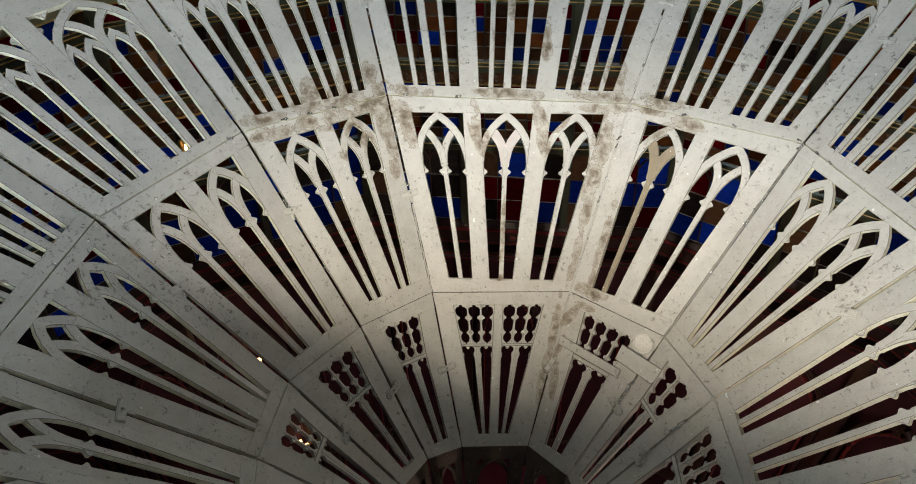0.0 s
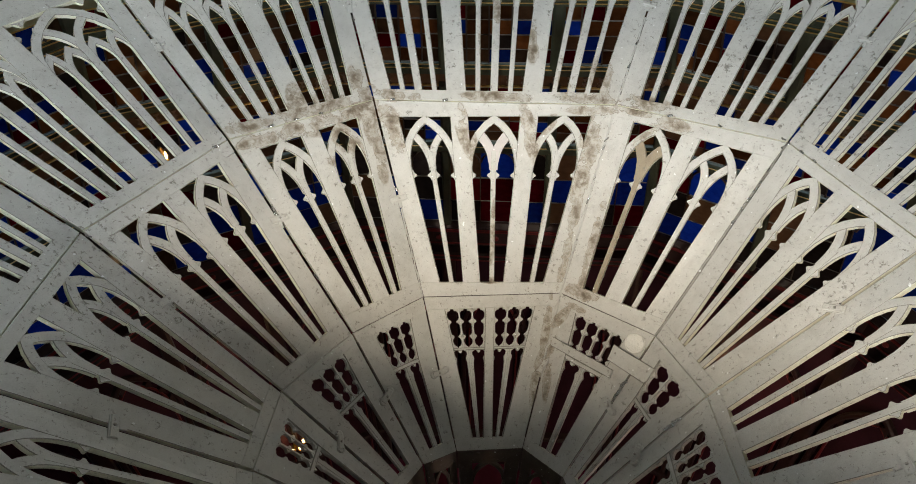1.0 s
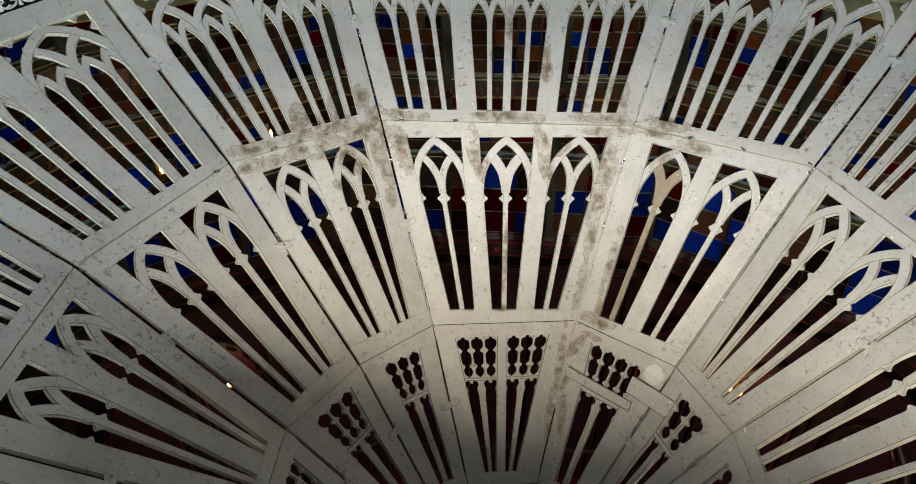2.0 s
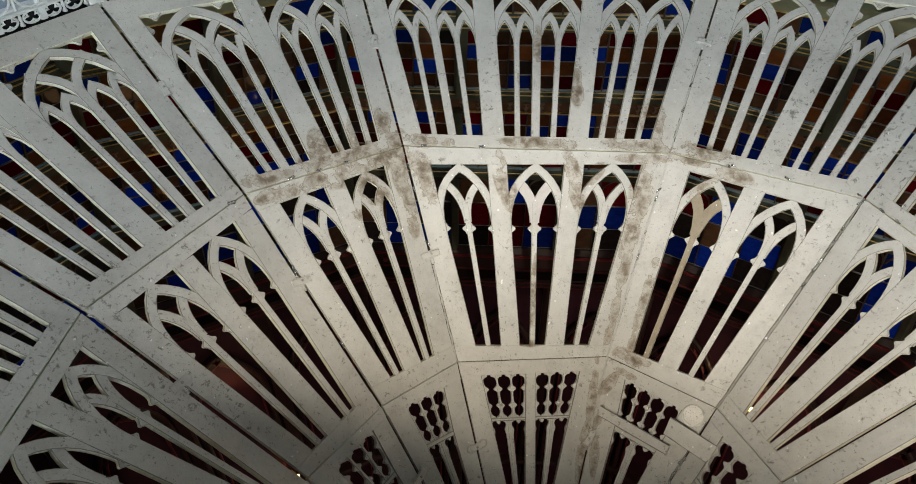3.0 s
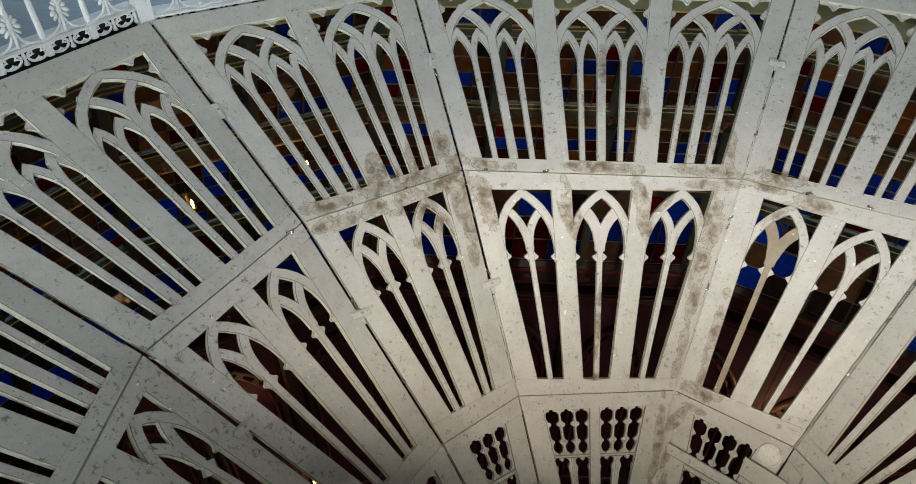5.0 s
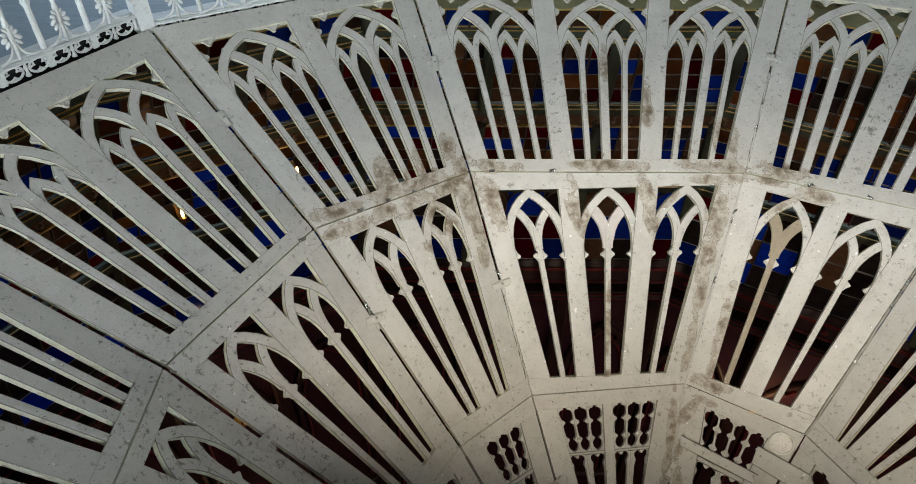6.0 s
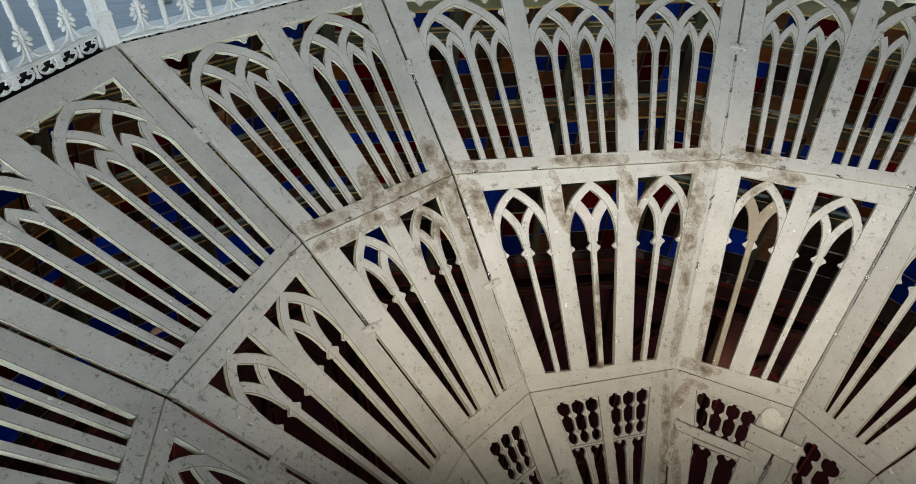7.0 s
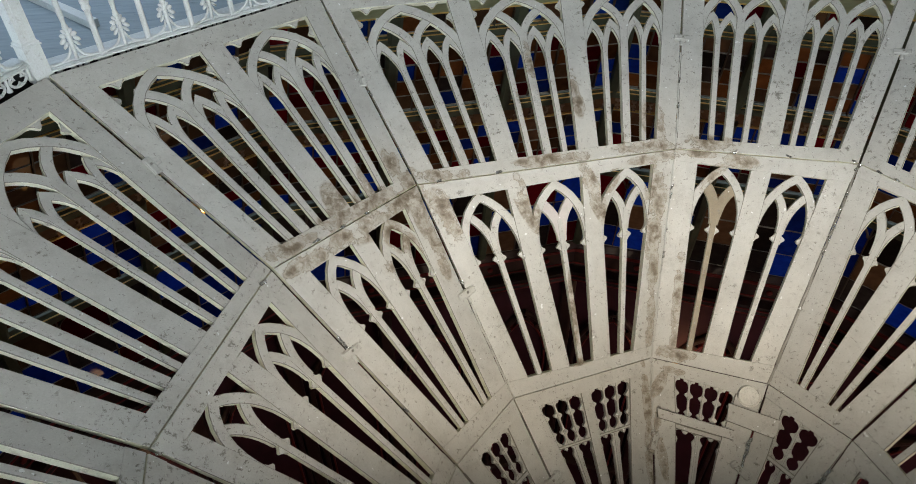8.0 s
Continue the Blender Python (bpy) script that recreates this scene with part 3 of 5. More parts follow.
BEAD = [(0.0, 0.05), (0.03, 0.16), (0.055, 0.52), (0.10, 0.76), (0.155, 0.84), (0.205, 0.78), (0.245, 0.58), (0.268, 0.38), (0.29, 0.36), (0.315, 0.50), (0.335, 0.76), (0.38, 0.86), (0.50, 0.90), (0.58, 0.88), (0.615, 0.76), (0.64, 0.48), (0.665, 0.40), (0.69, 0.46), (0.725, 0.80), (0.78, 0.98), (0.84, 1.0), (0.90, 0.92), (0.945, 0.66), (0.955, 0.30), (1.0, 0.24)]
HEAD = [(0.0, 1.0), (0.80, 1.0), (0.86, 0.97), (0.885, 0.86), (0.905, 0.80), (0.922, 0.86), (0.942, 1.04), (0.962, 1.10), (0.982, 1.02), (0.995, 0.80), (1.0, 0.60)]
LOBE = [(0.0, 0.34), (0.012, 0.32), (0.024, 0.24), (0.032, 0.12), (0.034, 0.04)]
# depth of the slots' upper end, of the crossbar's two edges, and the margins at both sides
BOARDS = {0: (0.089, 0.276, 0.290, 0.092, 0.112), -1: (0.086, 0.270, 0.290, 0.092, 0.090), -2: (0.068, 0.256, 0.276, 0.098, 0.088), -3: (0.066, 0.240, 0.262, 0.100, 0.082), 1: (0.088, 0.283, 0.306, 0.100, 0.110), 2: (0.068, 0.254, 0.274, 0.086, 0.086), 3: (0.066, 0.236, 0.258, 0.090, 0.090)}


def pierced(P, slots, groups, lancets, owner, drop, board):
    """A board with beaded slots above and slim lancets below."""
    T, H = -0.028, P.H + drop
    d3, d2, d1, ml, mr = board
    y0, y1, y2, y3 = 0.055, H - d1, H - d2, H - d3
    rail("top_rail", P, y3, None, owner, T)
    rail("bottom_rail", P, None, y0, owner, T)
    W0 = P.right(y0) - P.left(y0)
    mm = lambda m, y: min(m, 0.325 * W0) + (m - min(m, 0.325 * W0)) * min(max((y - y0) / (y2 - y0), 0.0), 1.0)
    zl, zr = (lambda y: P.left(y) + mm(ml, y)), (lambda y: P.right(y) - mm(mr, y))
    ribbon("stile", P, [(P.left(y) + P.gl, y) for y in (y0, y2, y3)], [(zl(y), y) for y in (y0, y2, y3)], T, -0.001, 0.003, PAINT, owner)
    ribbon("stile", P, [(zr(y), y) for y in (y0, y2, y3)], [(P.right(y) - P.gr, y) for y in (y0, y2, y3)], T, -0.001, 0.003, PAINT, owner)
    ribbon("crossbar", P, [(zl(y2), y2), (zr(y2), y2)], [(zl(y1), y1), (zr(y1), y1)], T, -0.005, 0.004, PAINT, owner)
    mid = 0.045

    def span(gi, y, mw):
        l, r = zl(y), zr(y)
        if groups == 1:
            return l, r
        w = (r - l - mw) / 2
        return (l, l + w) if gi == 0 else (r - w, r)

    for gi in range(groups):
        def centre(i, y):
            l, r = span(gi, y, mid)
            return l + (r - l) * (i + 0.5) / slots
        hw = lambda y, v, gi=gi: 0.455 * (span(gi, y, mid)[1] - span(gi, y, mid)[0]) / slots * v
        ys = [(y2 + (y3 - y2) * v, h) for v, h in BEAD]
        for i in range(slots + 1):
            L = [((centre(i - 1, y) + hw(y, h)) if i else span(gi, y, mid)[0], y) for y, h in ys]
            R = [((centre(i, y) - hw(y, h)) if i < slots else span(gi, y, mid)[1], y) for y, h in ys]
            ribbon("slat", P, L, R, T, -0.009, 0.001, PAINT, owner)
            if 0 < i < slots:
                c = lambda y: (centre(i - 1, y) + centre(i, y)) / 2
                ribbon("fillet", P, [(c(y2) - 0.0045, y2), (c(y3) - 0.0045, y3)], [(c(y2) + 0.0045, y2), (c(y3) + 0.0045, y3)], -0.012, -0.0065, 0.001, PAINT, owner)
        n = lancets
        lw = lambda y, gi=gi: (span(gi, y, mid)[1] - span(gi, y, mid)[0])
        bw = lambda y: min(0.024, lw(y) * 0.36) + 0.007 * (y - y0) / (y1 - y0)
        ow = lambda y: max((lw(y) - bw(y) * (n - 1)) / n, 0.010)
        oc = lambda i, y, gi=gi: span(gi, y, mid)[0] + ow(y) * (i + 0.5) + bw(y) * i
        ys = [(y0 + (y1 - y0) * v, h) for v, h in HEAD]
        for i in range(n):
            lobe = [(y1 - (y1 - y0) * v + 0.001, h) for v, h in LOBE]
            L = [(oc(i, y) - ow(y) / 2 * h, y) for y, h in lobe]
            R = [(oc(i, y) + ow(y) / 2 * h, y) for y, h in lobe]
            ribbon("lobe", P, R, L, T, -0.0085, 0.002, PAINT, owner)
        for i in range(n + 1):
            L = [((oc(i - 1, y) + ow(y) / 2 * h) if i else span(gi, y, mid)[0] - 0.001, y) for y, h in ys]
            R = [((oc(i, y) - ow(y) / 2 * h) if i < n else span(gi, y, mid)[1] + 0.001, y) for y, h in ys]
            ribbon("slat", P, L, R, T, -0.008, 0.001, PAINT, owner)
            if 0 < i < n:
                c = lambda y: oc(i, y) - ow(y) / 2 - bw(y) / 2
                ribbon("fillet", P, [(c(y0) - 0.005, y0), (c(y1) - 0.005, y1)], [(c(y0) + 0.005, y0), (c(y1) + 0.005, y1)], -0.012, -0.0055, 0.001, PAINT, owner)
    if groups == 2:
        c = lambda y: (zl(y) + zr(y)) / 2
        ribbon("mullion", P, [(c(y0) - mid / 2, y0), (c(y3) - mid / 2, y3)], [(c(y0) + mid / 2, y0), (c(y3) + mid / 2, y3)], T, -0.002, 0.003, PAINT, owner)


def hatch(P, owner):
    """A plain board with one pointed opening, deep in the funnel."""
    T, H = -0.026, P.H
    rail("top_rail", P, H - 0.10, None, owner, T, SHAFTSHADE)
    rail("bottom_rail", P, None, 0.12, owner, T, SHAFTSHADE)
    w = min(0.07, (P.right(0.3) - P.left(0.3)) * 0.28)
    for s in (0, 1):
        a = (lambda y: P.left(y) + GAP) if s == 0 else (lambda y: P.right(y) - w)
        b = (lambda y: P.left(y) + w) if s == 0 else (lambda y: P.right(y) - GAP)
        ribbon("stile", P, [(a(0.12), 0.12), (a(H - 0.1), H - 0.1)], [(b(0.12), 0.12), (b(H - 0.1), H - 0.1)], T, -0.001, 0.003, SHAFTSHADE, owner)
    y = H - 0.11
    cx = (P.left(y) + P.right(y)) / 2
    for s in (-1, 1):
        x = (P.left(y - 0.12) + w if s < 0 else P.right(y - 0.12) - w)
        bar("arch", P, arc((x, y - 0.14), (cx, y)), 0.018, T, -0.004, 0.003, SHAFTSHADE, owner)


RAILS = {0: (0.063, 0.066), -1: (0.083, 0.068), 1: (0.072, 0.068), 2: (0.066, 0.046), -2: (0.070, 0.067), -3: (0.057, 0.055)}
UPPER_RAILS = {-2: (0.057, 0.107)}
LABELS = {
    "upper": "grey-white painted upper tracery panel with clustered pointed lancets, chipped",
    "middle": "grey-white painted middle tracery panel with tall cusped lancets",
}
for j in range(12):
    wide = j in (0, 6)
    k = j if j < 6 else j - 12
    seen = -4 <= k <= 4
    for kind, lower, upper in (("upper", AB, TOP), ("middle", BC, AB)):
        label = LABELS[kind] + (", stained" if k in (-1, 0, 1) else ", grimy")
        owner = thing("tracery_panel", label, "panel", kind + " ring of panels")
        rb, rt = UPPER_RAILS.get(k, (0.057, 0.082)) if kind == "upper" else RAILS.get(k, (0.055, 0.06))
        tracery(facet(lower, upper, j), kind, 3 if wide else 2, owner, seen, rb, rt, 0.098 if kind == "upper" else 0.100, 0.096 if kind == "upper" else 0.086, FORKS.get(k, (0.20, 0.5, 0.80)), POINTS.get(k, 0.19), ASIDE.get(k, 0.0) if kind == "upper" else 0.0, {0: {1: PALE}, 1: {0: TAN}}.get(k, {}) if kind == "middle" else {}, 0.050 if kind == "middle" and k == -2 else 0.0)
    slots = {1: 4, 2: 2, 3: 4}.get(j, 3)
    owner = thing("pierced_panel", "grey-white pierced panel with beaded slots over slim lancets", "panel", "lower ring of panels")
    P = facet(CD, BC, j)
    P.gl, P.gr = P.gl * 0.5, P.gr * 0.5
    drop = sum(DROP.get(q if q < 6 else q - 12, 0.0) for q in (j, (j + 1) % 12)) / 2
    pierced(P, slots, 2 if wide else 1, 2, owner, drop, BOARDS.get(k, (0.075, 0.262, 0.284, 0.095, 0.095)))
    owner = thing("shaft_panel", "shaft panel with one pointed opening, its deep shade put into dark brown", "panel", "shaft ring of panels")
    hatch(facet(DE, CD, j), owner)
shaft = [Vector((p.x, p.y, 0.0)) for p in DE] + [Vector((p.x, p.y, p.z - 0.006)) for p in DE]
tagged(meshob("column", shaft, [(i, (i + 1) % 12, 12 + (i + 1) % 12, 12 + i) for i in range(12)] + [tuple(range(12, 24))], SHAFTSHADE), "faceted iron column that carries the funnel, in the shaft's darkened brown", "column")


# ---- ironmongery on the seams ----
def seam(j, lower, upper, k):
    """A place on a seam: k from the lower ring (0) to the upper (1)."""
    a, b = lower[j % 12], upper[j % 12]
    return a + (b - a) * k


def seam_plane(j, lower, upper):
    """The frame half-way between the two facets that meet at a seam."""
    a, b = lower[j % 12], upper[j % 12]
    p, q = facet(lower, upper, j), facet(lower, upper, j - 1)
    y = (b - a).normalized()
    n = (p.n + q.n).normalized()
    x = y.cross(n).normalized()
    return x, y, x.cross(y)


def at_seam(name, j, lower, upper, k, data, material, parent=None, label="", turn=0.0, lift=0.0):
    x, y, n = seam_plane(j, lower, upper)
    o = seam(j, lower, upper, k) + n * lift
    c, s = math.cos(radians(turn)), math.sin(radians(turn))
    v, f = data
    return meshob(name, [o + x * (a * c - b * s) + y * (a * s + b * c) + n * d for a, b, d in v], f, material, parent, label)


def turn_latch(j, lower, upper, k, turn, size=1.0):
    owner = thing("turn_latch", "painted iron turn latch across a panel seam", "latch", "latches on the seams")
    w, h = 0.042 * size, 0.014 * size
    plate = at_seam("plate", j, lower, upper, k, box_data(-w, w, -h, h, 0.0, 0.012, 0.003), PAINT, owner, turn=turn)
    lipped = joined(box_data(-w, w, h, h + 0.004, 0.0, 0.0075, 0.001), box_data(-w, w, -h - 0.004, -h, 0.0, 0.0075, 0.001))
    at_seam("flange", j, lower, upper, k, lipped, PAINT, owner, turn=turn)
    at_seam("bolt", j, lower, upper, k, disc_data(0.004, 0.001, 0.0055 * size, 0.010, 0.017, 8), STEEL, plate, turn=turn)
    at_seam("keeper", j, lower, upper, k, box_data(-0.007, 0.007, -0.045 * size, -h - 0.004, -0.004, 0.008, 0.002), PAINT, owner, turn=turn)


for j, k, turn in ((0, 0.50, 4), (-1, 0.60, -12), (-2, 0.60, -14), (-3, 0.55, 8), (3, 0.62, 40), (4, 0.6, 10), (-4, 0.6, 0)):
    turn_latch(j, BC, AB, k, turn)
for j, k, turn in ((0, 0.545, 80), (1, 0.575, 0), (-1, 0.545, 85), (2, 0.56, 12), (-2, 0.55, 80), (3, 0.55, 5), (-3, 0.55, 70)):
    turn_latch(j, AB, TOP, k, turn, 0.80)


def lug_latch(j, k, turn):
    owner = thing("lug_latch", "rounded painted latch half buried in old paint", "latch", "latches on the lower seams")
    v, f = disc_data(-0.029, 0, 0.020, 0.0, 0.015, 9)
    v2, f2 = disc_data(0.031, 0.005, 0.018, 0.0, 0.016, 9)
    body = at_seam("body", j, CD, BC, k, joined(box_data(-0.034, 0.034, -0.013, 0.014, 0.0, 0.018, 0.004), (v, f), (v2, f2)), PAINT, owner, turn=turn)
    at_seam("pin", j, CD, BC, k, disc_data(0, 0, 0.006, 0.014, 0.024, 7), STEEL, body, turn=turn)


for j, k, turn in ((0, 0.50, 8), (-1, 0.52, 25), (-2, 0.52, 40), (1, 0.52, 70), (2, 0.50, -30), (3, 0.48, -60), (-3, 0.5, 30)):
    lug_latch(j, k, turn)

# filler and cord pressed into two seams
rnd = random.Random(7)


def filler(j, lower, upper, k0, k1, r, label):
    pts, rad = [], []
    for i in range(22):
        k = k0 + (k1 - k0) * i / 21
        x, y, n = seam_plane(j, lower, upper)
        pts.append(seam(j, lower, upper, k) + x * rnd.uniform(-0.002, 0.002) + n * (-0.001))
        rad.append(r * rnd.uniform(0.75, 1.2))
    v, f = tube_data(pts, rad, 6)
    tagged(meshob("seam_filler", v, f, LEAD if "dark" in label else WORNSHADE if "cord" in label else PAINT), label, "filler", "fillers in the seams")


filler(1, BC, AB, 0.0, 1.0, 0.007, "lumpy off-white filler pressed into a panel seam")
filler(2, BC, AB, 0.0, 0.61, 0.0065, "grey painted cord caulked into a panel seam")
filler(2, BC, AB, 0.60, 1.0, 0.0048, "dark grey cord caulked into a panel seam")
filler(0, BC, AB, 0.0, 0.45, 0.004, "thin off-white filler pressed into a panel seam")
filler(1, CD, BC, 0.45, 1.0, 0.007, "lumpy off-white filler pressed into a panel seam")
filler(1, AB, TOP, 0.0, 0.5, 0.004, "thin off-white filler pressed into a panel seam")


def scrap(j, lower, upper, k, size):
    """Crumpled foil."""
    n = 5
    v = [((i - 2) * size * 0.45 + rnd.uniform(-1, 1) * size * 0.15, (q - 1) * size * 0.25 + rnd.uniform(-1, 1) * size * 0.12, 0.004 + rnd.uniform(0, size * 0.35)) for q in range(3) for i in range(n)]
    f = [(q * n + i, q * n + i + 1, q * n + n + i + 1, q * n + n + i) for q in range(2) for i in range(n - 1)]
    v2 = [(x, y, z - 0.0025) for x, y, z in v]
    data = joined((v, f), (v2, [tuple(reversed(q)) for q in f]))
    tagged(at_seam("foil_scrap", j, lower, upper, k, data, FOIL, turn=rnd.uniform(60, 120)), "crumpled silver foil caught in a panel seam", "foil", "foil scraps")


for j, lower, upper, ks in ((-1, BC, AB, (0.62, 0.64, 0.66, 0.30)), (2, BC, AB, (0.70, 0.72, 0.76, 0.98, 0.80, 0.66, 0.60, 0.86)), (-2, BC, AB, (0.58, 0.97)), (3, BC, AB, (0.64,)), (2, CD, BC, (0.58, 0.62, 0.66, 0.54)), (3, CD, BC, (0.72, 0.74, 0.78)), (0, BC, AB, (0.8, 0.55)), (1, BC, AB, (0.78, 0.82, 0.62, 0.5)), (1, CD, BC, (0.55, 0.52)), (1, AB, TOP, (0.35, 0.22)), (0, AB, TOP, (0.47,))):
    for k in ks:
        scrap(j, lower, upper, k, rnd.uniform(0.011, 0.020) * (1.5 if upper is BC else 1.0))

for j, u in ((-1, 0.28), (-1, 0.45), (-1, 0.62), (0, 0.08), (0, 0.30), (1, 0.33), (1, 0.62), (1, 0.97), (2, 0.12), (2, 0.22), (-2, 0.90)):
    P = facet(AB, TOP, j % 12)
    x = P.left(0.0) + u * (P.right(0.0) - P.left(0.0))
    r = rnd.uniform(0.007, 0.012)
    v = [(r * (1.3 * a + rnd.uniform(-0.3, 0.3)), r * (0.5 * b + rnd.uniform(-0.2, 0.2)), c * 0.003 + rnd.uniform(0.0, 0.5) * r) for c in (0, 1) for b in (-1, 0, 1) for a in (-1, 0, 1)]
    f = [(q + p * 3, q + 1 + p * 3, q + 4 + p * 3, q + 3 + p * 3) for p in range(2) for q in range(2)]
    f += [tuple(9 + m for m in reversed(q)) for q in f]
    tagged(on_facet("foil_scrap", P, (x, 0.004), rnd.uniform(-30, 30), (v, f), FOIL, n=0.001), "small scrap of silver foil on the seam between two rails", "foil", "foil scraps")

# repair boards and the round plaque
P1 = facet(CD, BC, 1)
owner = thing("repair_board", "long thin painted board screwed across a pierced panel", "board")
board = ribbon("board", P1, [(-0.227, 0.537), (0.095, 0.534)], [(-0.215, 0.494), (0.100, 0.492)], 0.0, 0.022, 0.003, PAINT, owner)
for x, y in ((-0.20, 0.512), (0.08, 0.52)):
    on_facet("screw", P1, (x, y), 0, disc_data(0, 0, 0.005, 0.0, 0.003, 6), STEEL, board, n=0.0215)
owner = thing("repair_board", "short thick painted board screwed across two pierced panels", "board")
board = ribbon("board", P1, [(0.052, 0.640), (0.257, 0.627)], [(0.056, 0.563), (0.250, 0.545)], 0.006, 0.034, 0.003, PAINT, owner)
for x, y in ((0.075, 0.605), (0.235, 0.60)):
    on_facet("screw", P1, (x, y), 0, disc_data(0, 0, 0.005, 0.0, 0.003, 6), STEEL, board, n=0.0335)
on_facet("shim", P1, (0.16, 0.598), 0, box_data(-0.02, 0.02, -0.03, 0.03, 0.0, 0.007), PAINT, owner)
owner = thing("round_plaque", "round off-white embossed metal plaque on a pierced panel", "plaque")
v, f = disc_data(0, 0, 0.046, 0.0, 0.014, 28, 0.2)
v = [(x * (1.12 if i >= 56 else 1), y * (1.12 if i >= 56 else 1), z) for i, (x, y, z) in enumerate(v)]
plate = on_facet("plate", P1, (0.126, 0.690), 0, (v, f), DISC, owner)
rimv, rimf = tube_data([(0.041 * math.cos(a * math.pi / 14), 0.041 * math.sin(a * math.pi / 14), 0.014) for a in range(29)], 0.003, 6)
on_facet("rim", P1, (0.126, 0.690), 0, (rimv, rimf), DISC, plate)
dots = [disc_data(r * math.cos(a), r * math.sin(a), 0.0028, 0.013, 0.0165, 6) for r, cnt in ((0.012, 6), (0.022, 12), (0.032, 18)) for a in [2 * math.pi * i / cnt for i in range(cnt)]]
tagged(on_facet("embossing", P1, (0.126, 0.690), 0, joined(*dots), DISC, plate), kind="stuff")

# ---- stained-glass dome ----
PROFILE = [(5.55, 3.15), (5.15, 3.35), (4.41, 3.72), (3.33, 4.21), (1.95, 4.70)]


def reach(z):
    """How far out the front of the dome lies at a height."""
    for (za, ya), (zb, yb) in zip(PROFILE, PROFILE[1:]):
        if z >= zb:
            return ya + (yb - ya) * (za - z) / (za - zb)
    return PROFILE[-1][1]


def dome_facet(j, z0, z1, out=0.0):
    lo = [Vector((*p, z0 + Z0)) for p in ring(reach(z0) + out)]
    hi = [Vector((*p, z1 + Z0)) for p in ring(reach(z1) + out)]
    return facet(lo, hi, j)


def hoop(name, profile, material, parent, label=""):
    """A moulding that runs round the twelve sides: its section as (y, z)."""
    n = len(profile)
    v, f = [], []
    for Y, z in profile:
        v += [Vector((*p, z + Z0)) for p in ring(Y)]
    for i in range(n):
        q = (i + 1) % n
        f += [(12 * i + k, 12 * i + (k + 1) % 12, 12 * q + (k + 1) % 12, 12 * q + k) for k in range(12)]
    return meshob(name, v, f, material, parent, label)


dome = tagged(new("glass_dome"), "stained-glass dome of blue, amber, umber and red panes with gilt hoops", "dome", kind="structure")
# tiers of panes: lower and upper height, number of rows
TIERS = [(5.19, 5.34, 1), (4.46, 5.05, 4), (3.42, 4.165, 5), (2.83, 3.24, 1), (2.0, 2.82, 2)]
BAYS = {0: 3, 6: 3}
rnd = random.Random(21)
KINDS = ["blue"] * 24 + ["amber"] * 25 + ["umber"] * 27 + ["red"] * 14 + ["black"] * 10
# darker glass for low and left panes, shade put into their colour
SHADED_KINDS = ["blue"] * 40 + ["black"] * 35 + ["umber"] * 15 + ["red"] * 10
bulk = {k: ([], []) for k in PANES}


def pane_data(P, x0, x1, xt0, xt1, y0, y1):
    v = []
    tx, ty = rnd.uniform(-0.0035, 0.0035), rnd.uniform(-0.0035, 0.0035)
    lean = (-tx - ty, tx - ty, tx + ty, ty - tx)
    for n in (-0.006, 0.0):
        v += [P.to(p, n + d) for p, d in zip(((x0, y0), (x1, y0), (xt1, y1), (xt0, y1)), lean)]
    f = [(3, 2, 1, 0), (4, 5, 6, 7), (0, 1, 5, 4), (1, 2, 6, 5), (2, 3, 7, 6), (3, 0, 4, 7)]
    return v, f


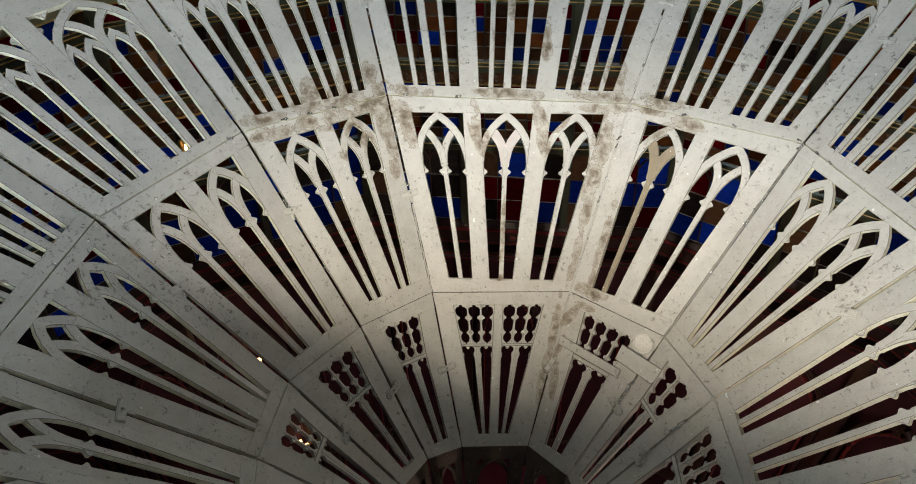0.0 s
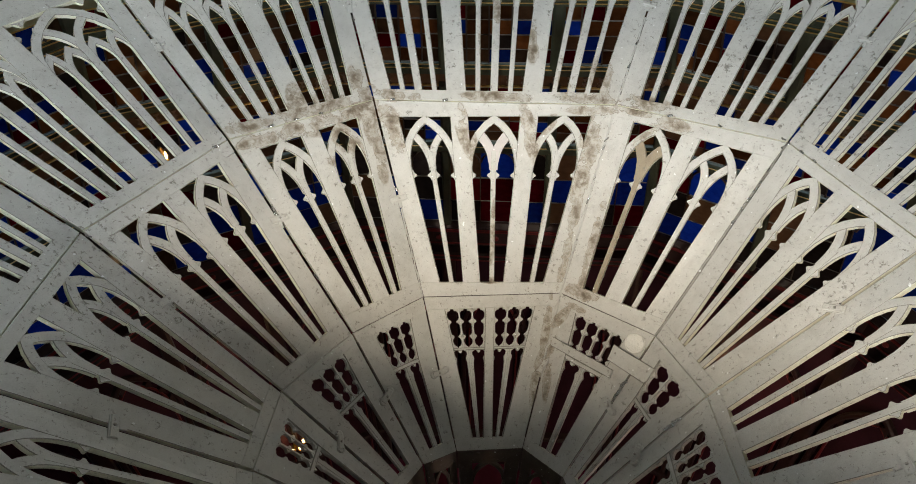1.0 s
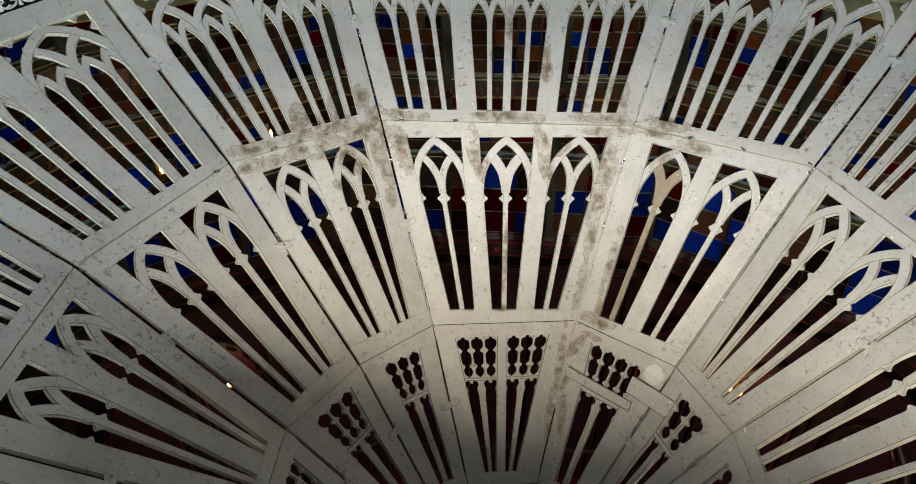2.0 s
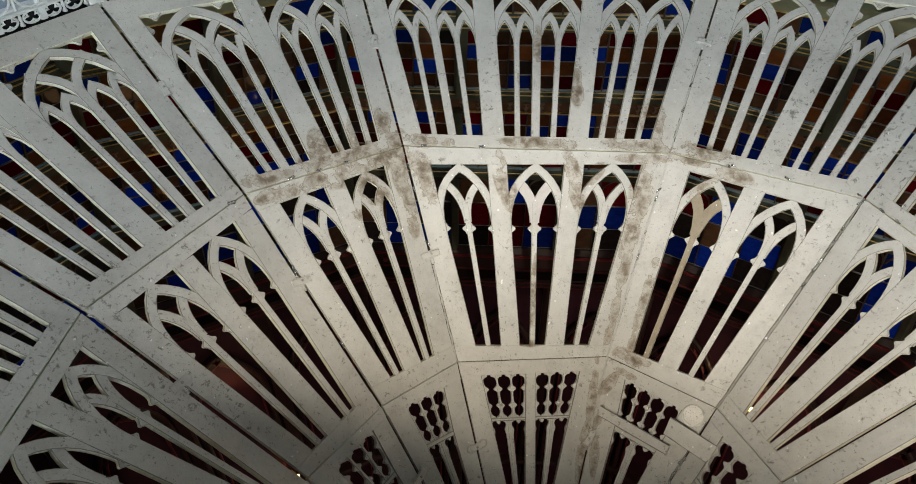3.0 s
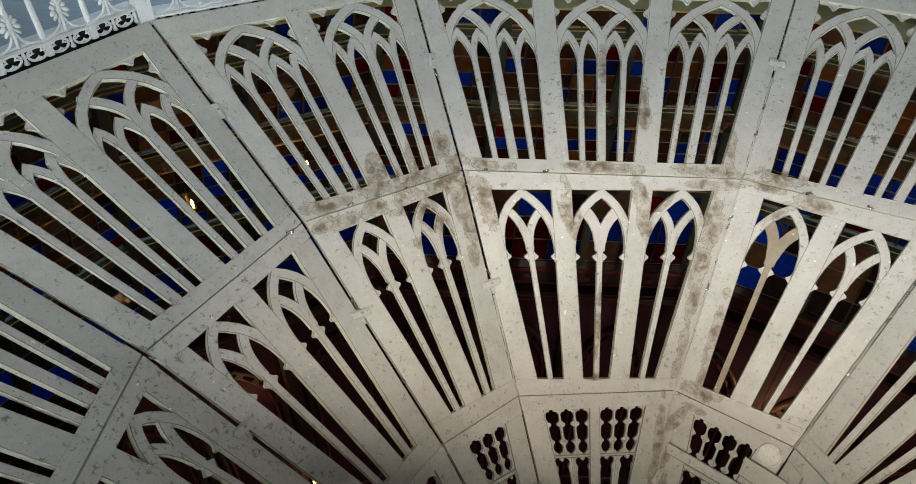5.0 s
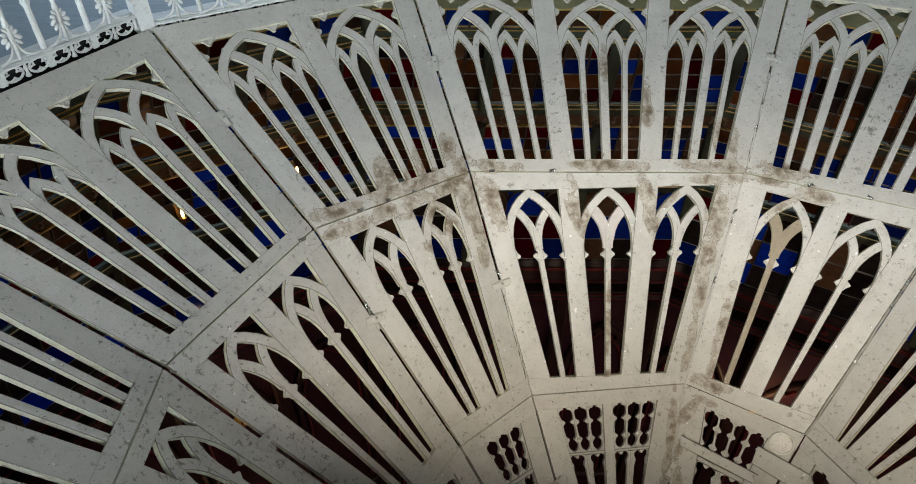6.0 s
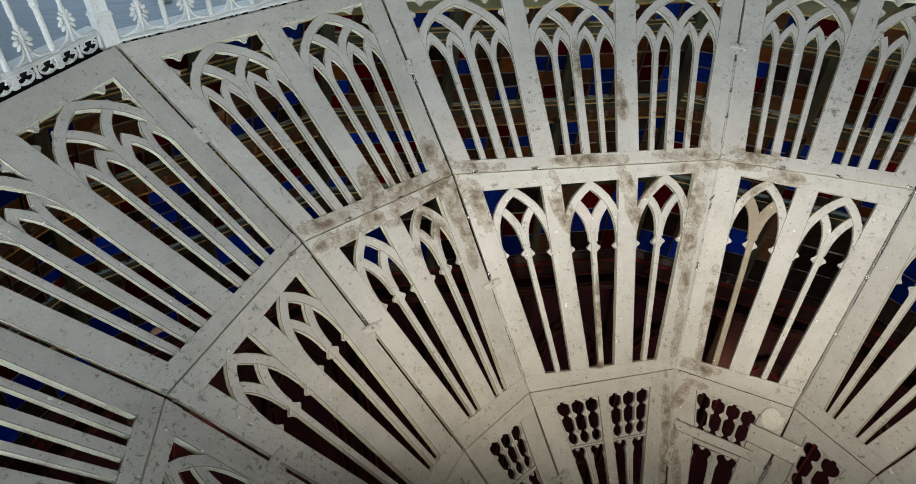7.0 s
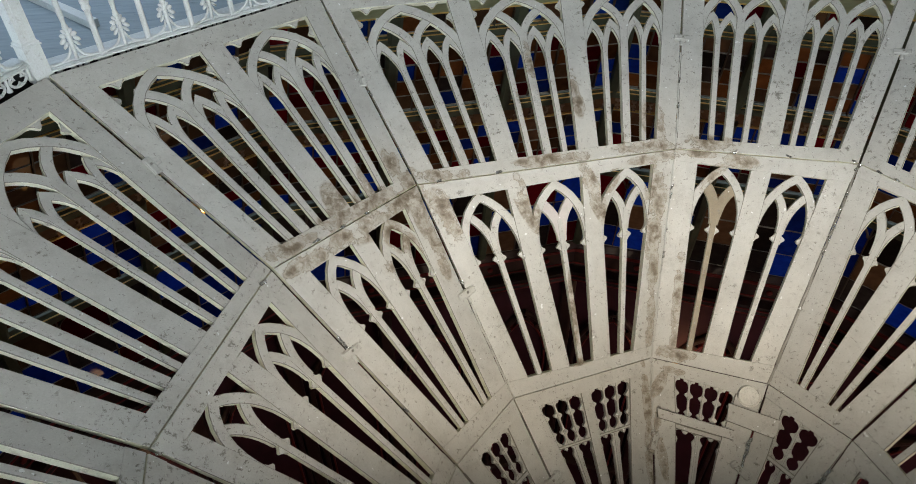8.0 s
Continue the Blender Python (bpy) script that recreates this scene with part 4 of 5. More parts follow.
loose = []
for j in range(12):
    k = j if j < 6 else j - 12
    for tier, (z0, z1, rows) in enumerate(TIERS):
        P = dome_facet(j, z0, z1)
        bays = BAYS.get(j, 2)
        per = 3 if tier > 2 else 5
        cols = bays * per
        edge = lambda i, y: P.left(y) + (P.right(y) - P.left(y)) * i / cols
        for r in range(rows):
            ya, yb = P.H * r / rows, P.H * (r + 1) / rows
            for i in range(cols):
                g = 0.006
                d = pane_data(P, edge(i, ya) + g, edge(i + 1, ya) - g, edge(i, yb) + g, edge(i + 1, yb) - g, ya + g, yb - g)
                kind = rnd.choice(SHADED_KINDS if tier > 2 or k in (-3, -4) else KINDS)
                if (tier in (1, 2) and k == 0) or (tier == 1 and k in (-1, 1)) or (tier == 2 and k == 1):
                    loose.append((d, kind))
                else:
                    v, f = bulk[kind]
                    n = len(v)
                    v.extend(d[0])
                    f.extend(tuple(a + n for a in q) for q in d[1])
        # lead between the rows, ribs between the bays
        cv = []
        for r in range(rows + 1):
            y = P.H * r / rows
            l, w = P.left(y), 0.0035
            cv.append(([P.to((x, yy), n) for n in (-0.010, 0.005) for x, yy in ((P.left(y), y - w), (P.right(y), y - w), (P.right(y), y + w), (P.left(y), y + w))], [(3, 2, 1, 0), (4, 5, 6, 7), (0, 1, 5, 4), (1, 2, 6, 5), (2, 3, 7, 6), (3, 0, 4, 7)]))
        v, f = joined(*cv)
        meshob("lead_cames", v, f, LEAD, dome)
        cv = []
        for i in range(cols + 1):
            if i % per == 0:
                continue
            w = 0.006
            cv.append(([P.to((edge(i, y) + s, y), n) for n in (-0.012, 0.016) for y, s in ((0, -w), (0, w), (P.H, w), (P.H, -w))], [(3, 2, 1, 0), (4, 5, 6, 7), (0, 1, 5, 4), (1, 2, 6, 5), (2, 3, 7, 6), (3, 0, 4, 7)]))
        v, f = joined(*cv)
        meshob("muntins", v, f, RIBBROWN, dome)
        for i in range(bays + 1):
            if i == bays:
                continue
            a, b = edge(per * i, 0), edge(per * i, P.H)
            w = 0.045
            ribbon("rib", P, [(a - w, -0.06), (b - w, P.H + 0.06)], [(a + w, -0.06), (b + w, P.H + 0.06)], -0.03, 0.055, 0.02, GREEN, dome, sides=RIBBROWN)
for (d, kind) in loose:
    meshob("pane", d[0], d[1], PANES[kind], dome)
for kind, (v, f) in bulk.items():
    tagged(meshob("panes", v, f, PANES[kind], dome), kind="stuff")


def gilt_hoop(z, height, gold):
    """A green moulding with gilt fillets."""
    Y = reach(z)
    hoop("moulding", [(Y + 0.05, z + height / 2 + 0.02), (Y - 0.03, z + height / 2), (Y - 0.055, z), (Y - 0.02, z - height / 2 - 0.02), (Y + 0.06, z - height / 2 - 0.03)], GREEN, dome)
    for d in gold:
        zz = z + d
        yy = Y - 0.058 + abs(d) * 0.35
        hoop("gilt_fillet", [(yy, zz + 0.004), (yy - 0.008, zz + 0.002), (yy - 0.008, zz - 0.002), (yy, zz - 0.004)], GOLD, dome)


gilt_hoop(5.13, 0.11, (0.058, 0.036, -0.012, -0.045))
gilt_hoop(4.40, 0.08, (0.040, 0.012))
gilt_hoop(3.33, 0.10, (0.02,))
hoop("gilt_fillet", [(reach(4.185), 4.192), (reach(4.185) - 0.022, 4.190), (reach(4.185) - 0.022, 4.180), (reach(4.185), 4.176)], GOLD, dome)
# the band of pendants
hoop("red_band", [(reach(4.19) + 0.008, 4.19), (reach(4.34) + 0.008, 4.34), (reach(4.34) + 0.02, 4.34), (reach(4.19) + 0.02, 4.19)], PANES["umber"], dome)
for j in list(range(0, 4)) + list(range(8, 12)):
    P = dome_facet(j, 4.19, 4.34)
    W = P.right(0) - P.left(0)
    n = int(W / 0.125)
    for i in range(n):
        x = P.left(0.07) + W * (i + 0.5) / n
        L = [(x - 0.019, 0.0), (x - 0.019, 0.009), (x - 0.007, 0.017), (x - 0.0055, 0.038), (x - 0.020, 0.050), (x - 0.020, 0.060), (x - 0.0055, 0.070), (x - 0.007, 0.098), (x - 0.020, 0.110), (x - 0.022, 0.120), (x - 0.020, 0.124)]
        R = [(2 * x - a, b) for a, b in L]
        ribbon("pendant", P, L, R, 0.0, 0.014, 0.003, TRIM, dome)
# small arches in the fourth tier
for j in list(range(0, 4)) + list(range(8, 12)):
    P = dome_facet(j, 2.83, 3.24)
    n = BAYS.get(j, 2) * 3
    for i in range(n):
        a = P.left(0.2) + (P.right(0.2) - P.left(0.2)) * i / n
        b = P.left(0.2) + (P.right(0.2) - P.left(0.2)) * (i + 1) / n
        line = [((a + b) / 2 - math.cos(t) * (b - a) * 0.47, 0.28 + math.sin(t) * (b - a) * 0.5) for t in [math.pi * q / 10 for q in range(11)]]
        bar("small_arch", P, line, 0.018, 0.0, 0.016, 0.004, RIBBROWN, dome)
# cove between the dome and the funnel's rim
hoop("cove", [(2.30, 5.755), (2.62, 5.70), (2.92, 5.56), (3.08, 5.46), (3.20, 5.345), (3.28, 5.345), (3.25, 5.49), (2.98, 5.68), (2.62, 5.765)], COVE, dome)
hoop("gilt_fillet", [(2.66, 5.70), (2.68, 5.68), (2.70, 5.69)], GOLD, dome)
hoop("gilt_fillet", [(3.205, 5.36), (3.185, 5.345), (3.21, 5.335)], GOLD, dome)

# ---- the hall below ----
cornice = tagged(new("cornice"), "dark stepped wooden cornice with thin red lines", "cornice", kind="structure")
hoop("crown", [(4.78, 2.02), (4.66, 1.99), (4.62, 1.93), (4.66, 1.86), (4.78, 1.84)], DARKWOOD, cornice)
hoop("frieze", [(4.80, 1.85), (4.72, 1.84), (4.72, 1.58), (4.80, 1.56)], DARKWOOD, cornice)
hoop("lower_moulding", [(4.80, 1.56), (4.64, 1.53), (4.60, 1.46), (4.68, 1.38), (4.80, 1.34)], DARKWOOD, cornice)
for z, y in ((1.90, 4.625), (1.80, 4.712), (1.62, 4.712), (1.50, 4.615), (1.40, 4.65)):
    hoop("red_line", [(y, z + 0.011), (y - 0.008, z + 0.006), (y - 0.008, z - 0.006), (y, z - 0.011)], REDLINE, cornice)
for j in list(range(0, 4)) + list(range(8, 12)):
    lo = [Vector((*p, 1.60 + Z0)) for p in ring(4.715)]
    hi = [Vector((*p, 1.83 + Z0)) for p in ring(4.715)]
    P = facet(lo, hi, j)
    n = 5
    for i in range(n):
        x = P.left(0.1) + (P.right(0.1) - P.left(0.1)) * (i + 0.5) / n
        on_facet("medallion", P, (x, 0.11), 0, disc_data(0, 0, 0.032, 0.0, 0.022, 10), REDLINE, cornice)

low = ring(4.80)
for j in range(12):
    a, b = low[j], low[(j + 1) % 12]
    base = [Vector((*a, 0.0)), Vector((*b, 0.0)), Vector((*a, 1.9 + Z0)), Vector((*b, 1.9 + Z0))]
    P = Plane(*base)
    W = P.br[0] - P.bl[0]
    wall = tagged(new("wall_%d" % j), "dark maroon plaster wall with pointed wooden arches", "wall", kind="structure")
    ribbon("plaster", P, [(P.bl[0] - 0.04, 0.0), (P.bl[0] - 0.04, P.H)], [(P.br[0] + 0.04, 0.0), (P.br[0] + 0.04, P.H)], -0.2, 0.0, 0.001, MAROON, wall)
    n = BAYS.get(j, 2)
    for i in range(n):
        x0, x1 = P.bl[0] + W * i / n, P.bl[0] + W * (i + 1) / n
        xc, hw = (x0 + x1) / 2, (x1 - x0) / 2 - 0.16
        top = 4.35
        for s in (-1, 1):
            leg = [(xc + s * hw, 0.1)] + arc((xc + s * hw, top - 0.9), (xc, top), 9, 60)
            bar("arch_moulding", P, leg, 0.07, 0.0, 0.07, 0.02, DARKWOOD, wall)
            inner = [(xc + s * (hw - 0.09), 0.1)] + arc((xc + s * (hw - 0.09), top - 0.95), (xc, top - 0.14), 9, 60)
            bar("inner_moulding", P, inner, 0.025, 0.0, 0.045, 0.008, REDLINE, wall)
            for q in range(4):
                pt = arc((xc + s * (hw - 0.04), top - 0.9), (xc, top - 0.05), 9, 60)[1 + 2 * q]
                cusp(P, pt, -s, wall, 0.0, 0.05, 4.0, material=DARKWOOD)
        bar("pilaster", P, [(x0, 0.0), (x0, P.H - 0.4)], 0.17, 0.0, 0.12, 0.03, DARKWOOD, wall)
    bar("dado_rail", P, [(P.bl[0], 1.0), (P.br[0], 1.0)], 0.10, 0.0, 0.13, 0.02, DARKWOOD, wall)
v = [Vector((*p, -0.1)) for p in ring(5.0)] + [Vector((*p, 0.0)) for p in ring(5.0)]
tagged(meshob("floor", v, [tuple(range(12, 24)), tuple(range(11, -1, -1))] + [(i, (i + 1) % 12, 12 + (i + 1) % 12, 12 + i) for i in range(12)], plain("hall_carpet", (0.21, 0.034, 0.075), 0.9, scale=3)), "dark maroon hall carpet", "floor", kind="structure")


def sconce(at, facing, bulbs, label, watts=0.7, size=1.0, color=(1.0, 0.58, 0.28)):
    """A brass bracket with glass-shaded bulbs."""
    x, y, z = at
    fx, fy = facing
    owner = thing("wall_sconce", label, "lamp", "lamps of the hall")
    meshob("backplate", *joined(tube_data([(x, y, z - 0.16), (x, y, z - 0.08), (x, y, z + 0.02)], [0.02, 0.05, 0.015], 10)), BRASS, owner)
    for i in range(bulbs):
        a = (i - (bulbs - 1) / 2) * 0.9
        ca, sa = math.cos(a), math.sin(a)
        dx, dy = fx * ca - fy * sa, fx * sa + fy * ca
        pts = [(x + dx * r, y + dy * r, z + h) for r, h in ((0.0, -0.08), (0.06, -0.12), (0.12, -0.09), (0.14, -0.03))]
        arm = meshob("arm", *tube_data(pts, 0.008, 6), BRASS, owner)
        o = (x + dx * 0.14, y + dy * 0.14, z)
        meshob("cup", *tube_data([(o[0], o[1], z - 0.035), (o[0], o[1], z - 0.01)], [0.012, 0.026], 9), BRASS, arm)
        meshob("bulb", *tube_data([(o[0], o[1], z + h) for h in (-0.012, 0.005, 0.025, 0.045, 0.055)], [r * size for r in (0.012, 0.024, 0.028, 0.018, 0.004)], 10), BULB, arm, "glowing warm bulb", smooth=True)
    point("sconce_light", (x + fx * 0.25, y + fy * 0.25, z + 0.08), watts, color, 0.08)


for at, facing, bulbs in (((-3.26, 3.80, 3.74), (0.62, -0.78), 2), ((2.97, 3.98, 3.80), (-0.5, -0.86), 2), ((-2.93, 4.0, 1.62), (0.5, -0.86), 4)):
    sconce(at, facing, bulbs, "brass wall sconce with %s lit warm bulbs on the maroon wall" % {2: "two", 4: "four"}[bulbs], 4.5 if at[0] > 0 else 1.4 if at[2] > 2 else 0.4)
# bulbs added in place of warm reflections in the panes
for at, facing in (((-2.62, 2.90, 7.56), (0.68, -0.73)), ((-1.90, 3.42, 7.58), (0.5, -0.86))):
    sconce(at, facing, 1, "small added bracket lamp whose bulb stands in for a glint in the panes", 0.5, 0.42)
# a sconce out of view, added to brighten the hall's front wall
sconce((4.46, -2.03, 4.2), (-0.87, 0.5), 2, "added unseen brass sconce with two lit bulbs that fills the hall", 150.0, color=(1.0, 0.74, 0.58))

# ---- walkway and balustrade round the rim ----
walkway = tagged(new("walkway"), "grey-blue painted plank walkway round the funnel's rim", "floor", kind="structure")
rim_in = [Vector((p.x * 1.02, 0.22 + (p.y - 0.22) * 1.02)) for p in TOP]
poly_in = [(p.x, p.y) for p in rim_in]
poly_out = ring(3.66)
ang = radians(-10)
ux, uy = Vector((math.cos(ang), math.sin(ang))), Vector((-math.sin(ang), math.cos(ang)))


def crossing(poly, d):
    """Where the line at distance d along uy crosses a convex outline, as distances along ux."""
    hits = []
    for a, b in zip(poly, poly[1:] + poly[:1]):
        a, b = Vector(a), Vector(b)
        da, db = a.dot(uy) - d, b.dot(uy) - d
        if (da < 0) != (db < 0):
            hits.append((a + (b - a) * da / (da - db)).dot(ux))
    return (min(hits), max(hits)) if len(hits) == 2 else None


zf = 5.80 + Z0
d = -3.6
while d < 4.2:
    e = d + 0.088
    outs = (crossing(poly_out, d + 0.003), crossing(poly_out, e - 0.003))
    if all(outs):
        ins = (crossing(poly_in, d + 0.003), crossing(poly_in, e - 0.003))
        runs = [((outs[0][0], outs[0][1]), (outs[1][0], outs[1][1]))]
        if all(ins):
            runs = [((outs[0][0], ins[0][0]), (outs[1][0], ins[1][0])), ((ins[0][1], outs[0][1]), (ins[1][1], outs[1][1]))]
        elif any(ins):
            i = ins[0] or ins[1]
            runs = [((outs[0][0], i[0] - 0.02), (outs[1][0], i[0] - 0.02)), ((i[1] + 0.02, outs[0][1]), (i[1] + 0.02, outs[1][1]))]
        for (a0, b0), (a1, b1) in runs:
            q = [ux * a0 + uy * (d + 0.001), ux * b0 + uy * (d + 0.001), ux * b1 + uy * (e - 0.001), ux * a1 + uy * (e - 0.001)]
            v = [(*p, zf - 0.03) for p in q] + [(*p, zf) for p in q]
            meshob("plank", v, [(3, 2, 1, 0), (4, 5, 6, 7), (0, 1, 5, 4), (1, 2, 6, 5), (2, 3, 7, 6), (3, 0, 4, 7)], BLUE, walkway)
    d = e

# one plain baluster, one leafed baluster and one post, each about its own foot
def turned(profile, n=8):
    v, f = [], []
    for z, r in profile:
        v += [(r * math.cos(2 * math.pi * i / n + 0.39), r * math.sin(2 * math.pi * i / n + 0.39), z) for i in range(n)]
    for k in range(len(profile) - 1):
        f += [(n * k + i, n * k + (i + 1) % n, n * k + n + (i + 1) % n, n * k + n + i) for i in range(n)]
    f += [tuple(range(n - 1, -1, -1)), tuple(n * (len(profile) - 1) + i for i in range(n))]
    return v, f


RAILTOP = 0.86
plain_data = joined(turned([(0.0, 0.0105), (0.15, 0.010), (0.162, 0.0155), (0.172, 0.013), (0.184, 0.016), (0.196, 0.011), (0.215, 0.009), (0.62, 0.008), (0.64, 0.015), (0.66, 0.010), (RAILTOP, 0.009)], 8), box_data(-0.0115, 0.0115, -0.0125, 0.0115, -0.05, 0.010, 0.002))
lobes = []
# rounded leaves in pairs about the stem, the lower ones drooping
for z, w, r, droop in ((0.060, 0.030, 0.0125, -0.7), (0.078, 0.038, 0.0140, -0.35), (0.098, 0.030, 0.0125, 0.15), (0.112, 0.016, 0.0115, 0.45), (0.124, 0.007, 0.0085, 0.3)):
    for sx in (-1, 1):
        lv, lf = turned([(-0.92 * r, 0.30 * r), (-0.6 * r, 0.80 * r), (-0.1 * r, 1.0 * r), (0.5 * r, 0.85 * r), (0.92 * r, 0.35 * r)], 8)
        lobes.append(([(x * 0.88 + sx * w * 0.60, y * 0.66, 0.052 + (z - 0.052) * 0.86 + h * 0.66 + sx * x * droop) for x, y, h in lv], lf))
leaf_data = joined(turned([(0.004, 0.006), (0.03, 0.006), (0.06, 0.008), (0.09, 0.009), (0.112, 0.007), (0.122, 0.010), (0.132, 0.007), (0.16, 0.0095), (0.215, 0.009), (0.226, 0.0145), (0.236, 0.012), (0.244, 0.015), (0.254, 0.009), (RAILTOP, 0.008)], 8), *lobes)
stems = []
for sx in (-1, 1):
    pts = [(sx * 0.088, 0.0, 0.006), (sx * 0.070, 0.0, 0.004), (sx * 0.048, 0.0, 0.008), (sx * 0.026, 0.0, 0.018), (sx * 0.014, 0.0, 0.034), (sx * 0.007, 0.0, 0.055)]
    stems.append(tube_data(pts, [0.005, 0.006, 0.006, 0.0055, 0.005, 0.004], 6, Vector((0, 1, 0))))
stem_data = joined(*stems)
post_data = joined(box_data(-0.029, 0.029, -0.029, 0.029, -0.075, 0.050, 0.003), disc_data(0, 0, 0.008, 0.0, 0.004, 10), box_data(-0.033, 0.033, -0.033, 0.033, 0.050, 0.058, 0.004), box_data(-0.030, 0.030, -0.030, 0.030, 0.058, 0.066, 0.004), box_data(-0.025, 0.025, -0.025, 0.025, 0.066, RAILTOP + 0.05, 0.003), box_data(-0.012, 0.012, -0.029, -0.025, 0.09, RAILTOP - 0.02), box_data(-0.012, 0.012, 0.025, 0.029, 0.09, RAILTOP - 0.02), box_data(-0.044, 0.044, -0.044, 0.044, RAILTOP + 0.05, RAILTOP + 0.075, 0.01))


# near-black that paints the shade in the holes behind the fret
HOLESHADE = plain("fret_hole_shade", (0.012, 0.014, 0.015), 0.7, scale=12, amount=0.5)


def meshof(name, data, smooth=False):
    me = bpy.data.meshes.new(name)
    me.from_pydata([tuple(v) for v in data[0]], [], data[1])
    me.materials.append(WHITE)
    me.update()
    if smooth:
        me.shade_smooth()
    return me


M_PLAIN, M_LEAF, M_STEM, M_POST = meshof("baluster", plain_data), meshof("leaf_baluster", leaf_data, True), meshof("scroll_stem", stem_data, True), meshof("post", post_data)
fret = []
for c in (-0.0455, 0.0455):
    loop = [(c + 0.034 * math.cos(t), -0.004, -0.030 + 0.022 * math.sin(t)) for t in [2 * math.pi * q / 16 for q in range(17)]]
    fret.append(tube_data(loop, 0.0048, 6, Vector((0, 1, 0))))
    # three small cusps inside each ring, and leaves where the rings meet
    for a in (0.5, 2.6, 4.7):
        tip = [(c + r * 0.034 * math.cos(a + w), -0.005, -0.030 + r * 0.022 * math.sin(a + w)) for r, w in ((1.0, -0.5), (0.62, -0.12), (0.45, 0.05), (0.62, 0.2), (1.0, 0.5))]
        fret.append(tube_data(tip, [0.004, 0.0035, 0.0045, 0.0035, 0.004], 5, Vector((0, 1, 0))))
for c in (-0.091, 0.0, 0.091):
    fret.append(tube_data([(c, -0.004, -0.052), (c, -0.006, -0.036), (c, -0.004, -0.024), (c, -0.006, -0.012), (c, -0.004, -0.004)], [0.010, 0.0045, 0.0075, 0.0045, 0.010], 7))
M_FRET = meshof("scroll_fret", joined(*fret), True)
EDGE_OUT = 0.035
rimz = 5.905 + Z0


def rim_point(p):
    """The balustrade's line: just outside the rim."""
    c = Vector((0.0, 0.22))
    q = Vector((p.x, p.y))
    return q + (q - c).normalized() * EDGE_OUT


corners = [rim_point(p) for p in TOP]
for j in range(12):
    a, b = corners[j], corners[(j + 1) % 12]
    along = (b - a)
    length = along.length
    ex = along / length
    turn = math.degrees(math.atan2(ex.y, ex.x))
    owner = thing("balustrade", "white cast-iron balustrade with leaf balusters and a scrolled foot rail", "balustrade", "balustrades round the rim")

    def place(name, mesh, p, rz, owner=owner):
        ob = new(name, mesh)
        ob.parent = owner
        ob.matrix_basis = pose(p.x, p.y, rimz - (0.045 if j == 11 and name not in ('post', 'hand_rail', 'kerb_strip') else 0.0), 0, 0, rz)
        return ob

    before = corners[j - 1]
    ea = (a - before).normalized()
    bis = (ea + ex).normalized()
    place("post", M_POST, a, math.degrees(math.atan2(bis.y, bis.x)))
    n = max(2, round((length - 0.09) / 0.182))
    step = (length - 0.09) / n
    for i in range(n):
        m = a + ex * (0.045 + step * (i + 0.5))
        place("leaf_baluster", M_LEAF, m, turn)
        place("scroll_stem", M_STEM, m, turn)
        place("scroll_fret", M_FRET, m, turn)
        if i < n - 1:
            place("baluster", M_PLAIN, a + ex * (0.045 + step * (i + 1)), turn)
    v, f = box_data(0.03, length - 0.03, -0.014, 0.018, -0.009, 0.003, 0.003)
    v2, f2 = box_data(0.03, length - 0.03, -0.019, 0.018, -0.0045, -0.0005, 0.001)
    v3, f3 = box_data(0.03, length - 0.03, 0.004, 0.030, 0.003, 0.010, 0.003)
    place("foot_rail", meshof("foot_rail", joined((v, f), (v2, f2), (v3, f3))), a, turn)
    kerb = place("kerb_strip", meshof("kerb_strip", box_data(0.0, length, 0.034, 0.085, -0.135, -0.040 if j == 11 else 0.0, 0.006)), a, turn)
    # the kerb's inner face carries the painted shade of the holes
    kerb.data.materials.append(HOLESHADE)
    kerb.data.polygons[1].material_index = 1
    place("hand_rail", meshof("hand_rail", box_data(0.03, length - 0.03, -0.03, 0.03, RAILTOP, RAILTOP + 0.04, 0.01)), a, turn)

# a whitewashed timber lying on the walkway
owner = thing("timber", "whitewashed square timber lying on the plank walkway", "timber")
E0, E1 = Vector((-1.755, 2.22, 5.80 + Z0)), Vector((-2.55, 3.2, 5.80 + Z0))
e = (E1 - E0).normalized()
w = Vector((-e.y, e.x, 0)) * 0.02
up = Vector((0, 0, 0.03))
meshob("beam", [E0 - w, E0 + w, E1 + w, E1 - w, E0 - w + up, E0 + w + up, E1 + w + up, E1 - w + up], [(3, 2, 1, 0), (4, 5, 6, 7), (0, 1, 5, 4), (1, 2, 6, 5), (2, 3, 7, 6), (3, 0, 4, 7)], WHITE, owner)

